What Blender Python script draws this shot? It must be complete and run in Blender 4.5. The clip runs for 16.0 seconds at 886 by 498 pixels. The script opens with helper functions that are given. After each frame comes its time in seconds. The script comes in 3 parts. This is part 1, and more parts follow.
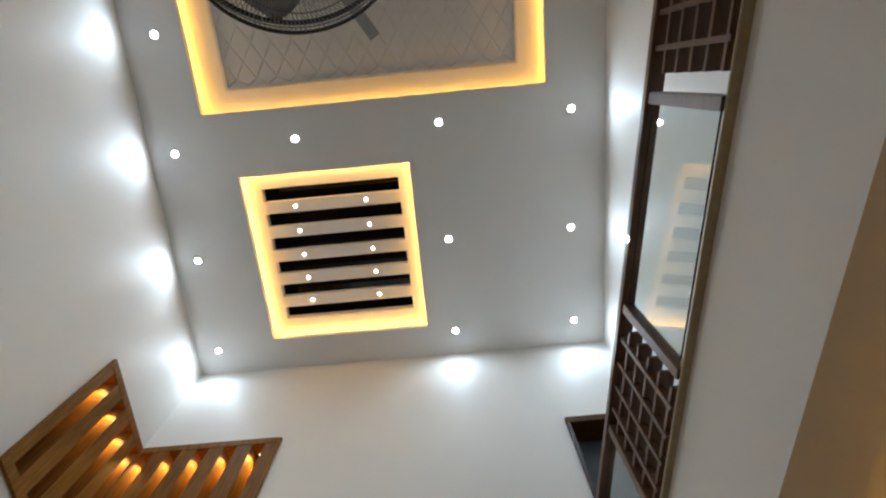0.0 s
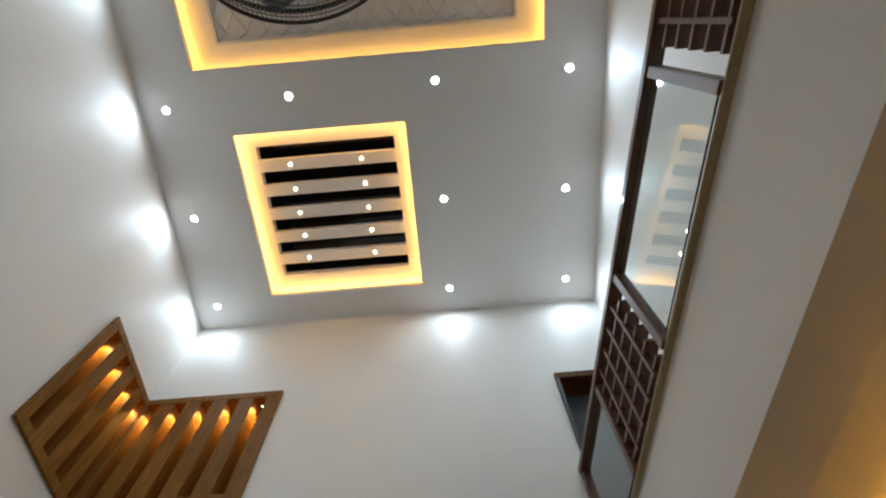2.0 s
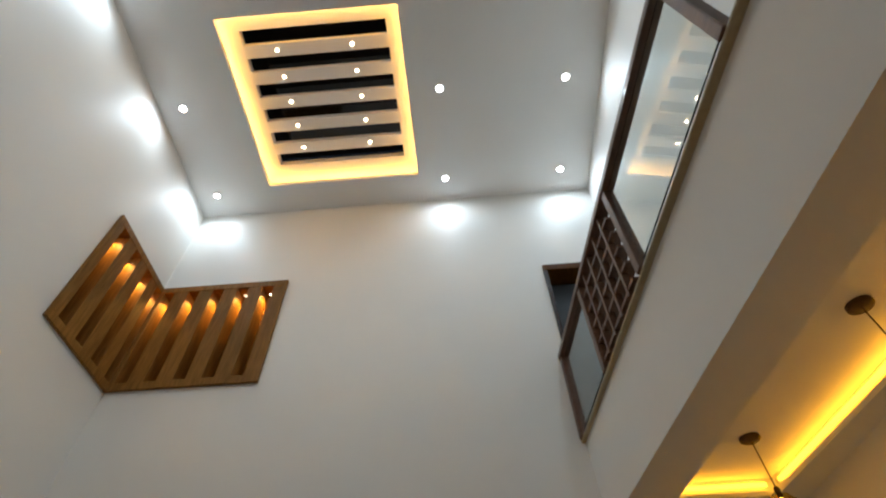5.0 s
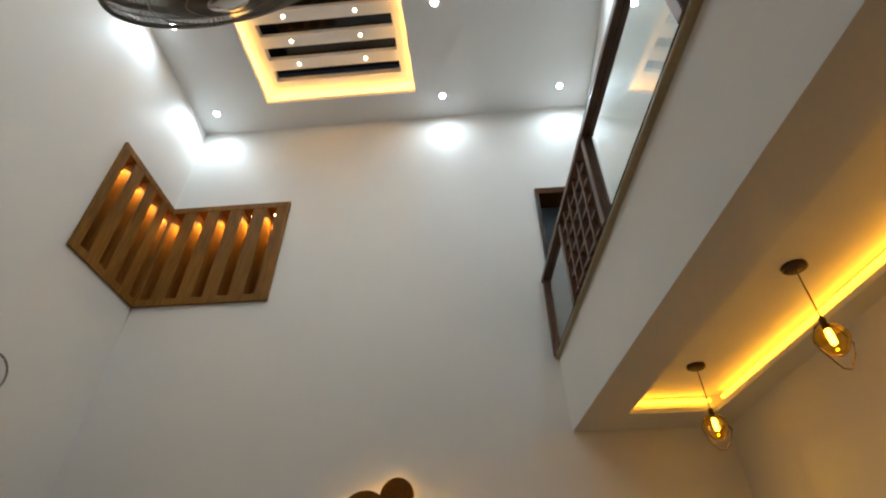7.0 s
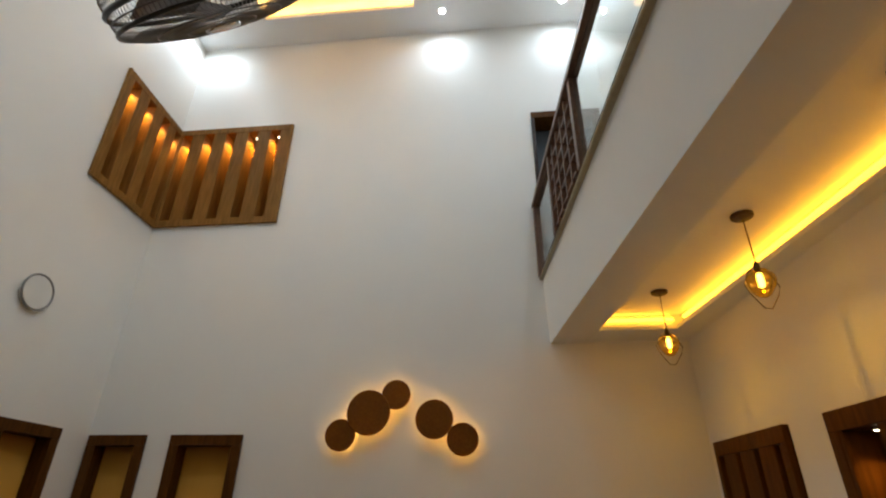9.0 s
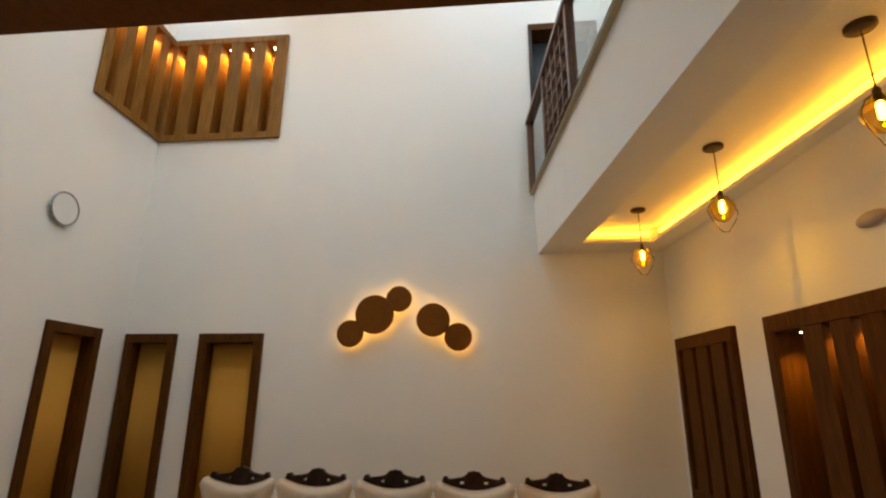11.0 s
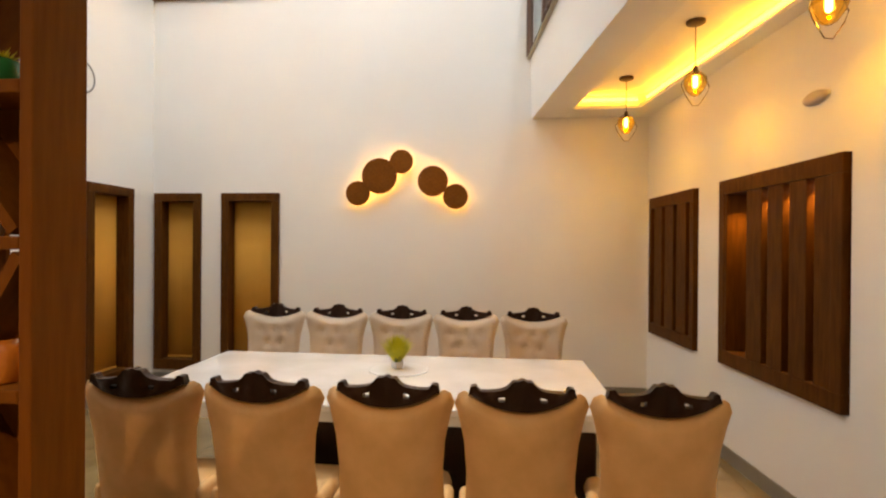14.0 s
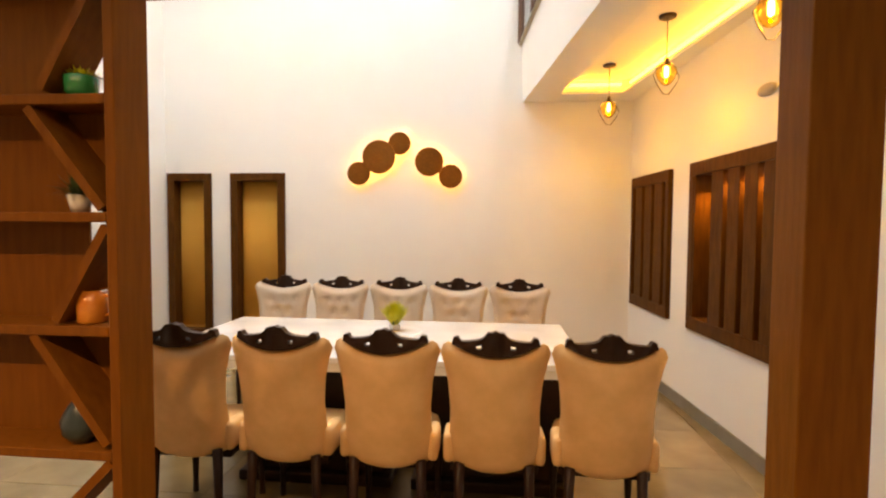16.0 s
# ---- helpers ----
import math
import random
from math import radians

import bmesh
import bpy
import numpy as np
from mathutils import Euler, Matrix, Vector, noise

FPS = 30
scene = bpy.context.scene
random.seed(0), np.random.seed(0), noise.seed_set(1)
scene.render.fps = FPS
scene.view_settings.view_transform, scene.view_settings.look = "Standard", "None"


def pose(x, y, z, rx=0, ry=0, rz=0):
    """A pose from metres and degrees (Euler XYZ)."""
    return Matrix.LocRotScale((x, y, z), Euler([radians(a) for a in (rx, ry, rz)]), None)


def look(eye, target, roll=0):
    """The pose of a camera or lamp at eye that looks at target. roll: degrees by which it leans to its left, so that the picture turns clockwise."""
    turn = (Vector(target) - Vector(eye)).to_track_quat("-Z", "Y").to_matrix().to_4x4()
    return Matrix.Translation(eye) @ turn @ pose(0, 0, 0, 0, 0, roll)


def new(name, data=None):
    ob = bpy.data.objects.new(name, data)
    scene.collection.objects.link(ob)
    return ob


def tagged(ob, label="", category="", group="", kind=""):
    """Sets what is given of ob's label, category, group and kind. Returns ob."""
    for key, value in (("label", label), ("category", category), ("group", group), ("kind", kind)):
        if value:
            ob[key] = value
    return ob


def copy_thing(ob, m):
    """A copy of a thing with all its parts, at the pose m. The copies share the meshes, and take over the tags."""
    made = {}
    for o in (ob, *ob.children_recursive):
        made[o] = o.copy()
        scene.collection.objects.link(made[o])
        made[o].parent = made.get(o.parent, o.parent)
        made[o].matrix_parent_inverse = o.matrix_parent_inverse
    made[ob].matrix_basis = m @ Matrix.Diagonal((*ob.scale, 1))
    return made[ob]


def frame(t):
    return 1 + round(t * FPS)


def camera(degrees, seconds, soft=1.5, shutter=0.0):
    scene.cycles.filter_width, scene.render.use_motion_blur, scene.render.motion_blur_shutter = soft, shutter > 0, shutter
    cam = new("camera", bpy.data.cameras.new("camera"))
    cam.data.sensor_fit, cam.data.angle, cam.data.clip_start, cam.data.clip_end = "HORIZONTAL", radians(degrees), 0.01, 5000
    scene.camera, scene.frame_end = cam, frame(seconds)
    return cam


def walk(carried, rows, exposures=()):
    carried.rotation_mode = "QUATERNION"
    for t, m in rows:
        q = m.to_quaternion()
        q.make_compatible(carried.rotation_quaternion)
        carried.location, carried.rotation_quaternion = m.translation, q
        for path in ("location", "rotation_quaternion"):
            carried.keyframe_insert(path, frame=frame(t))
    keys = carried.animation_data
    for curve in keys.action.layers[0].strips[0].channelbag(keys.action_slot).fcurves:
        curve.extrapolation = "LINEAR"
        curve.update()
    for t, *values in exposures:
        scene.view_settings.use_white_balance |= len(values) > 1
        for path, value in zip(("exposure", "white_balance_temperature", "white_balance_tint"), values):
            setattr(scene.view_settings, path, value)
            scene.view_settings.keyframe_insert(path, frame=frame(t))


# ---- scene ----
cam = camera(81.6, 16.0, soft=2.2)
PATH = [
    (0, (0.34, 0.687, 1.295), (0.301, 1.305, 3.196), -1.7),
    (0.5, (0.327, 0.668, 1.286), (0.291, 1.334, 3.171), -2.2),
    (1, (0.315, 0.641, 1.284), (0.282, 1.355, 3.152), -2.5),
    (1.5, (0.318, 0.598, 1.282), (0.288, 1.359, 3.131), -2.8),
    (2, (0.33, 0.541, 1.28), (0.3, 1.35, 3.109), -2.7),
    (2.5, (0.334, 0.481, 1.29), (0.304, 1.34, 3.095), -2.7),
    (3, (0.329, 0.403, 1.291), (0.302, 1.333, 3.062), -3.1),
    (3.5, (0.32, 0.34, 1.287), (0.293, 1.351, 3.013), -3.2),
    (4, (0.326, 0.295, 1.298), (0.295, 1.391, 2.971), -3.0),
    (6.5, (0.551, -0.096, 1.444), (0.425, 1.4, 2.765), -0.5),
    (7, (0.613, -0.211, 1.443), (0.471, 1.35, 2.685), -0.2),
    (7.5, (0.664, -0.322, 1.459), (0.509, 1.302, 2.615), 0.1),
    (8, (0.718, -0.44, 1.471), (0.546, 1.241, 2.54), 0.2),
    (8.5, (0.762, -0.524, 1.478), (0.572, 1.203, 2.469), 0.7),
    (9, (0.789, -0.607, 1.472), (0.588, 1.163, 2.383), 0.7),
    (11.5, (0.786, -1.053, 1.477), (0.603, 0.888, 1.927), 0.3),
    (12, (0.81, -1.11, 1.473), (0.623, 0.85, 1.827), 0.3),
    (12.5, (0.812, -1.206, 1.468), (0.628, 0.768, 1.732), 0.4),
    (13, (0.831, -1.276, 1.474), (0.644, 0.708, 1.641), 0.4),
    (13.5, (0.842, -1.367, 1.47), (0.651, 0.622, 1.548), 0.5),
    (14, (0.85, -1.455, 1.472), (0.658, 0.536, 1.465), 0.4),
    (14.5, (0.873, -1.537, 1.469), (0.677, 0.453, 1.41), 0.6),
    (15, (0.899, -1.625, 1.462), (0.701, 0.364, 1.384), 0.4),
    (15.5, (0.913, -1.72, 1.463), (0.717, 0.268, 1.376), 0.4),
    (16, (0.941, -1.806, 1.459), (0.746, 0.182, 1.367), 0.4),
]
walk(cam, [(t, look(eye, target, roll)) for t, eye, target, roll in PATH],
     exposures=[(0, 0.24, 6700, 11), (4, 0.25, 6850, 11), (7, 0.34, 7000, 11), (9, 0.56, 7000, 12), (11.5, 1.18, 7150, 14), (12.5, 1.45, 7200, 15), (14.5, 2.05, 7500, 18), (16, 2.38, 7600, 19)])

# ---- world ----
world = bpy.data.worlds.new("night")
scene.world = world
world.use_nodes = True
world.node_tree.nodes["Background"].inputs[0].default_value = (0.02, 0.025, 0.035, 1)
world.node_tree.nodes["Background"].inputs[1].default_value = 0.3

# ---- plan, in metres ----
YF = 3.765            # far wall
YB = -4.6             # wall behind the camera
ZC = 6.72             # upper ceiling
ZS = 2.77             # soffit of the balcony
ZU = 3.36             # balcony floor
XU = 2.02             # upper wall beside the balcony


def x_left(y):
    return -2.80 + 0.03 * (YF - y)


def x_right(y):
    return 2.37 + 0.075 * (YF - y)


def x_slab(y):
    return 1.235 + 0.127 * (YF - y)


def x_top(y):
    return 1.213 + 0.098 * (YF - y)


def x_rail(y):
    return 1.190 + 0.093 * (YF - y)


# ---- lamps ----
def lamp(name, kind, energy, color, m, **settings):
    data = bpy.data.lights.new(name, kind)
    data.energy, data.color = energy, color
    for key, value in settings.items():
        if key == "size":
            data.size = value
        elif key == "size_y":
            data.shape, data.size_y = "RECTANGLE", value
        elif key == "spot":
            data.spot_size, data.spot_blend = radians(value), 1.0
        elif key == "radius":
            data.shadow_soft_size = value
    ob = new(name, data)
    ob.matrix_world = m
    return ob


COOL = (0.64, 0.83, 1.0)
AMBER = (1.0, 0.57, 0.14)
LED_COOL, LED_SKY, LED_TRAY = 21.5, 3.3, 3.2


def strip(name, a, b, aim, energy, color, width=0.03):
    """A hidden LED strip from a to b that shines towards aim."""
    a, b = Vector(a), Vector(b)
    mid, x = (a + b) / 2, (b - a).normalized()
    z = -(Vector(aim)).normalized()
    y = z.cross(x).normalized()
    m = Matrix((x, y, z)).transposed().to_4x4()
    m.translation = mid
    return lamp(name, "AREA", energy, color, m, size=(b - a).length, size_y=width)


# ---- materials ----
def material(name, color, rough=0.5, metal=0.0, grain=None, scale=6.0, vary=0.12, bump=0.0, bump_scale=80.0, coat=0.0, stretch=(1, 1, 1), per_object=0.0, gloss=0.5):
    """A surface with broad variation, fine grain and relief."""
    mat = bpy.data.materials.new(name)
    mat.use_nodes = True
    nodes, links = mat.node_tree.nodes, mat.node_tree.links
    bsdf = nodes["Principled BSDF"]
    bsdf.inputs["Roughness"].default_value, bsdf.inputs["Metallic"].default_value = rough, metal
    bsdf.inputs["Coat Weight"].default_value = coat
    bsdf.inputs["Specular IOR Level"].default_value = gloss
    where = nodes.new("ShaderNodeTexCoord")
    size = nodes.new("ShaderNodeMapping")
    size.inputs["Scale"].default_value = stretch
    links.new(where.outputs["Object"], size.inputs["Vector"])
    broad = nodes.new("ShaderNodeTexNoise")
    broad.inputs["Scale"].default_value, broad.inputs["Detail"].default_value = scale, 6
    links.new(size.outputs["Vector"], broad.inputs["Vector"])
    ramp = nodes.new("ShaderNodeValToRGB")
    dark = grain if grain else tuple(c * (1 - vary) for c in color)
    ramp.color_ramp.elements[0].position, ramp.color_ramp.elements[1].position = 0.32, 0.68
    ramp.color_ramp.elements[0].color, ramp.color_ramp.elements[1].color = (*dark, 1), (*color, 1)
    links.new(broad.outputs["Fac"], ramp.inputs["Fac"])
    out = ramp.outputs["Color"]
    if per_object:
        info = nodes.new("ShaderNodeObjectInfo")
        span = nodes.new("ShaderNodeMapRange")
        span.inputs["To Min"].default_value, span.inputs["To Max"].default_value = 1 - per_object, 1 + per_object
        hsv = nodes.new("ShaderNodeHueSaturation")
        links.new(info.outputs["Random"], span.inputs["Value"])
        links.new(span.outputs["Result"], hsv.inputs["Value"])
        links.new(out, hsv.inputs["Color"])
        out = hsv.outputs["Color"]
    links.new(out, bsdf.inputs["Base Color"])
    if bump:
        fine = nodes.new("ShaderNodeTexNoise")
        fine.inputs["Scale"].default_value, fine.inputs["Detail"].default_value = bump_scale, 8
        links.new(size.outputs["Vector"], fine.inputs["Vector"])
        relief = nodes.new("ShaderNodeBump")
        relief.inputs["Strength"].default_value, relief.inputs["Distance"].default_value = bump, 0.01
        links.new(fine.outputs["Fac"], relief.inputs["Height"])
        links.new(relief.outputs["Normal"], bsdf.inputs["Normal"])
    return mat


def glowing(name, color, strength):
    mat = bpy.data.materials.new(name)
    mat.use_nodes = True
    bsdf = mat.node_tree.nodes["Principled BSDF"]
    bsdf.inputs["Base Color"].default_value = (*color, 1)
    bsdf.inputs["Emission Color"].default_value = (*color, 1)
    bsdf.inputs["Emission Strength"].default_value = strength
    return mat


def clear(name, color, rough=0.0, ior=1.45):
    mat = bpy.data.materials.new(name)
    mat.use_nodes = True
    bsdf = mat.node_tree.nodes["Principled BSDF"]
    bsdf.inputs["Base Color"].default_value = (*color, 1)
    bsdf.inputs["Roughness"].default_value = rough
    bsdf.inputs["IOR"].default_value = ior
    bsdf.inputs["Transmission Weight"].default_value = 1.0
    return mat


paint = material("white_wall_paint", (0.83, 0.815, 0.78), 0.55, scale=1.1, vary=0.035, bump=0.05, bump_scale=140)
ceiling_paint = material("white_ceiling_paint", (0.86, 0.85, 0.83), 0.6, scale=0.9, vary=0.03, bump=0.04, bump_scale=140)
plaster = material("white_plaster_relief", (0.74, 0.73, 0.71), 0.6, scale=9, vary=0.05, bump=0.1, bump_scale=60)
brown = material("brown_stained_wood", (0.20, 0.071, 0.010), 0.5, grain=(0.155, 0.053, 0.008), scale=5, bump=0.12, bump_scale=26, stretch=(9, 9, 1), gloss=0.07)
# copy of brown at about half its brightness, for window frames and niches
deep_brown = material("brown_wood_darker_copy", (0.105, 0.038, 0.006), 0.5, grain=(0.066, 0.023, 0.004), scale=5, bump=0.12, bump_scale=26, stretch=(9, 9, 1), gloss=0.07)
tan = material("tan_stained_wood", (0.29, 0.14, 0.036), 0.5, grain=(0.19, 0.088, 0.02), scale=5, bump=0.12, bump_scale=26, stretch=(9, 9, 1), gloss=0.07)
dark_wood = material("dark_carved_wood", (0.036, 0.014, 0.007), 0.38, grain=(0.020, 0.008, 0.004), scale=12, bump=0.2, bump_scale=70, gloss=0.25)
rail_wood = material("red_brown_rail_wood", (0.15, 0.068, 0.036), 0.4, grain=(0.095, 0.04, 0.02), scale=5, bump=0.1, bump_scale=24, stretch=(8, 2, 8), coat=0.1)
fabric = material("beige_suede", (0.86, 0.56, 0.27), 0.95, scale=8, grain=(0.72, 0.45, 0.20), bump=0.25, bump_scale=200, per_object=0.05, gloss=0.2)
cream = material("cream_tufted_fabric", (0.66, 0.55, 0.43), 0.75, scale=4, grain=(0.55, 0.44, 0.33), bump=0.2, bump_scale=200, per_object=0.04)
marble = material("white_marble", (0.83, 0.81, 0.78), 0.12, scale=3, grain=(0.70, 0.67, 0.62), coat=0.3)
tile = material("beige_floor_tile", (0.27, 0.195, 0.095), 0.14, scale=2.6, grain=(0.17, 0.12, 0.05), coat=0.2, per_object=0.06)
grout = material("grey_grout", (0.25, 0.22, 0.18), 0.8)
skirting_tile = material("grey_beige_skirting", (0.26, 0.235, 0.19), 0.3, scale=4, vary=0.25)
granite = material("grey_green_granite", (0.42, 0.34, 0.20), 0.4, scale=30, vary=0.15)
blind = material("ochre_blind_cloth", (0.62, 0.30, 0.038), 0.85, scale=1.5, grain=(0.56, 0.265, 0.032), bump=0.08, bump_scale=260)
black_metal = material("dark_grey_metal", (0.06, 0.06, 0.06), 0.35, metal=0.7, scale=20)
chrome = material("brushed_chrome", (0.62, 0.61, 0.59), 0.22, metal=1.0, scale=30, vary=0.1)
bronze = material("dark_bronze", (0.10, 0.06, 0.035), 0.4, metal=0.7, scale=30, vary=0.3)
grille_metal = material("fan_grille_metal", (0.24, 0.235, 0.23), 0.4, metal=0.6, scale=30, vary=0.2)
blade_plastic = material("grey_fan_blade", (0.34, 0.34, 0.34), 0.35, scale=8, vary=0.1)
night = material("black_night_glass", (0.008, 0.008, 0.010), 0.08, scale=2)
# the darkness of the unlit upper room is put into this colour
dark_room = material("unlit_room_dark", (0.10, 0.12, 0.14), 0.7, scale=2)
glass = clear("clear_glass", (0.86, 0.93, 0.92))
amber_glass = clear("amber_glass", (0.99, 0.80, 0.32), 0.02)
mug_glass = material("amber_ceramic", (0.75, 0.30, 0.05), 0.2, scale=12, grain=(0.5, 0.15, 0.02), coat=0.4)
lens_cool = glowing("cool_white_led", (0.85, 0.93, 1.0), 24.0)
lens_warm = glowing("warm_led", (1.0, 0.80, 0.55), 14.0)
filament = glowing("filament", (1.0, 0.56, 0.12), 14.0)
led_tape = glowing("amber_led_tape", (1.0, 0.56, 0.11), 7.0)
cove_tape = glowing("cove_led_tape", (1.0, 0.47, 0.035), 4.2)
leaf_green = material("yellow_green_leaf", (0.78, 0.70, 0.02), 0.5, scale=30, grain=(0.55, 0.54, 0.014), per_object=0.2)
leaf_dark = material("dark_green_leaf", (0.05, 0.10, 0.03), 0.5, scale=30, per_object=0.2)
white_glaze = material("white_ceramic", (0.80, 0.79, 0.76), 0.25, scale=8, vary=0.05, coat=0.3)
green_glaze = material("green_ceramic", (0.02, 0.25, 0.07), 0.25, scale=8, coat=0.3)
slate = material("dark_slate_ceramic", (0.03, 0.05, 0.055), 0.3, scale=10, coat=0.2)
pillow_grey = material("mauve_grey_plastic", (0.42, 0.36, 0.34), 0.4, scale=6)


# ---- mesh helpers ----
def part(name, bm, mat, parent=None, label="", smooth=False):
    """Links a bmesh as one mesh object under a thing or a part."""
    mesh = bpy.data.meshes.new(name)
    if smooth:
        for f in bm.faces:
            f.smooth = True
    bm.to_mesh(mesh)
    bm.free()
    mesh.materials.append(mat)
    ob = new(name, mesh)
    if parent is not None:
        ob.parent = parent
    if label:
        ob["label"] = label
    return ob


def share(name, source, m, parent):
    ob = new(name, source.data)
    ob.parent = parent
    ob.matrix_basis = m
    return ob


def thing(name, m, label, category, group="", kind=""):
    ob = new(name)
    ob.matrix_world = m
    return tagged(ob, label, category, group, kind)


def box(x0, y0, z0, x1, y1, z1, bevel=0.0, bm=None):
    own = bmesh.new()
    bmesh.ops.create_cube(own, size=1)
    for v in own.verts:
        v.co = Vector(((x0 + x1) / 2 + v.co.x * (x1 - x0), (y0 + y1) / 2 + v.co.y * (y1 - y0), (z0 + z1) / 2 + v.co.z * (z1 - z0)))
    if bevel:
        bmesh.ops.bevel(own, geom=own.edges[:], offset=bevel, segments=2, affect="EDGES", profile=0.5)
    return merge(bm, own)


def merge(bm, own):
    if bm is None:
        return own
    mesh = bpy.data.meshes.new("join")
    own.to_mesh(mesh)
    own.free()
    bm.from_mesh(mesh)
    bpy.data.meshes.remove(mesh)
    return bm


def prism(outline, z0, z1, bm=None, bevel=0.0):
    """An upright block over an outline of (x, y), counter-clockwise."""
    own = bmesh.new()
    low = [own.verts.new((x, y, z0)) for x, y in outline]
    high = [own.verts.new((x, y, z1)) for x, y in outline]
    own.faces.new(low[::-1])
    own.faces.new(high)
    for i in range(len(outline)):
        j = (i + 1) % len(outline)
        own.faces.new((low[i], low[j], high[j], high[i]))
    bmesh.ops.recalc_face_normals(own, faces=own.faces)
    if bevel:
        bmesh.ops.bevel(own, geom=own.edges[:], offset=bevel, segments=2, affect="EDGES")
    return merge(bm, own)


def turned(profile, steps=24, bm=None):
    """A body of revolution about z from (radius, height) pairs."""
    own = bmesh.new()
    rings = []
    for r, z in profile:
        rings.append([own.verts.new((r * math.cos(math.tau * i / steps), r * math.sin(math.tau * i / steps), z)) for i in range(steps)])
    for a, b in zip(rings, rings[1:]):
        for i in range(steps):
            j = (i + 1) % steps
            own.faces.new((a[i], a[j], b[j], b[i]))
    own.faces.new(rings[0][::-1])
    own.faces.new(rings[-1])
    bmesh.ops.remove_doubles(own, verts=own.verts, dist=1e-5)
    bmesh.ops.recalc_face_normals(own, faces=own.faces)
    return merge(bm, own)


def tube(points, radius, steps=6, bm=None, closed=False):
    """A round bar along points; radius may be a list."""
    own = bmesh.new()
    pts = [Vector(p) for p in points]
    n = len(pts)
    rings = []
    for i, p in enumerate(pts):
        a, b = pts[(i - 1) % n if closed else max(i - 1, 0)], pts[(i + 1) % n if closed else min(i + 1, n - 1)]
        d = (b - a).normalized()
        side = d.cross(Vector((0, 0, 1)) if abs(d.z) < 0.9 else Vector((1, 0, 0))).normalized()
        up = side.cross(d)
        r = radius[i] if isinstance(radius, (list, tuple)) else radius
        rings.append([own.verts.new(p + r * (math.cos(math.tau * k / steps) * side + math.sin(math.tau * k / steps) * up)) for k in range(steps)])
    for i in range(n if closed else n - 1):
        a, b = rings[i], rings[(i + 1) % n]
        for k in range(steps):
            j = (k + 1) % steps
            own.faces.new((a[k], a[j], b[j], b[k]))
    if not closed:
        own.faces.new(rings[0][::-1])
        own.faces.new(rings[-1])
    bmesh.ops.recalc_face_normals(own, faces=own.faces)
    return merge(bm, own)


def structure(name, bm, mat, label, category):
    return tagged(part(name, bm, mat), label, category, kind="structure")


def pierced(name, a, b, z0, z1, holes, thick, mat, label):
    """A wall along its inner line from a to b (plan), thick to the outside, with holes (s0, s1, h0, h1) along it."""
    a, b = Vector((*a, 0)), Vector((*b, 0))
    length = (b - a).length
    along = (b - a) / length
    out = Vector((along.y, -along.x, 0))
    ss = sorted({0.0, length, *[h[0] for h in holes], *[h[1] for h in holes]})
    zz = sorted({z0, z1, *[h[2] for h in holes], *[h[3] for h in holes]})
    own = bmesh.new()
    grid = {}

    def vert(i, j, side):
        if (i, j, side) not in grid:
            p = a + along * ss[i] + out * (thick if side else 0)
            grid[i, j, side] = own.verts.new((p.x, p.y, zz[j]))
        return grid[i, j, side]

    def solid(i, j):
        if not (0 <= i < len(ss) - 1 and 0 <= j < len(zz) - 1):
            return False
        s, z = (ss[i] + ss[i + 1]) / 2, (zz[j] + zz[j + 1]) / 2
        return not any(h[0] < s < h[1] and h[2] < z < h[3] for h in holes)

    for i in range(len(ss) - 1):
        for j in range(len(zz) - 1):
            if not solid(i, j):
                continue
            for side in (0, 1):
                own.faces.new([vert(i, j, side), vert(i + 1, j, side), vert(i + 1, j + 1, side), vert(i, j + 1, side)])
            for di, dj, p, q in ((-1, 0, (i, j), (i, j + 1)), (1, 0, (i + 1, j), (i + 1, j + 1)), (0, -1, (i, j), (i + 1, j)), (0, 1, (i, j + 1), (i + 1, j + 1))):
                if not solid(i + di, j + dj):
                    own.faces.new([vert(*p, 0), vert(*q, 0), vert(*q, 1), vert(*p, 1)])
    bmesh.ops.recalc_face_normals(own, faces=own.faces)
    return structure(name, own, mat, label, "wall")

# ---- floor ----
floor = structure("floor", box(-3.0, YB - 0.2, -0.12, 3.2, YF + 0.2, -0.004), grout, "beige polished tile floor with thin grout lines", "floor")

# ---- walls ----
W2 = (-2.775, -2.25, 0.14, 2.03)
W3 = (-2.02, -1.385, 0.14, 2.03)
W1 = (2.80, 3.42, 0.14, 2.04)
DU = (1.23, 1.96, ZU, 5.33)
NZ = (4.10, 5.385)
NX1, NY0 = -1.435, 2.77
V1 = (2.74, 3.66, 0.67, 1.95)
V2 = (1.20, 2.36, 0.67, 1.95)
XE = 2.7
pierced("wall_north", (XE, YF), (-3.0, YF), 0, ZC + 0.6,
        [(XE - b, XE - a, c, d) for a, b, c, d in (W2, W3, DU)] + [(XE - NX1 + 0.03, XE + 2.77, NZ[0] + 0.03, NZ[1] - 0.03)],
        0.2, paint, "tall smooth white painted wall")
pierced("wall_west", (x_left(YF), YF), (x_left(YB), YB), 0, ZC + 0.6,
        [(YF - W1[1], YF - W1[0], W1[2], W1[3]), (0.03, YF - NY0 - 0.03, NZ[0] + 0.03, NZ[1] - 0.03)],
        0.2, paint, "tall smooth white painted side wall")
pierced("wall_east", (x_right(YB), YB), (x_right(YF), YF), 0, ZU - 0.02,
        [(v[0] - YB, v[1] - YB, v[2], v[3]) for v in (V1, V2)], 0.2, paint, "white painted wall of the dining bay")
pierced("wall_south", (-3.2, YB), (3.2, YB), 0, ZC + 0.6, [], 0.2, paint, "plain white wall that closes the room")
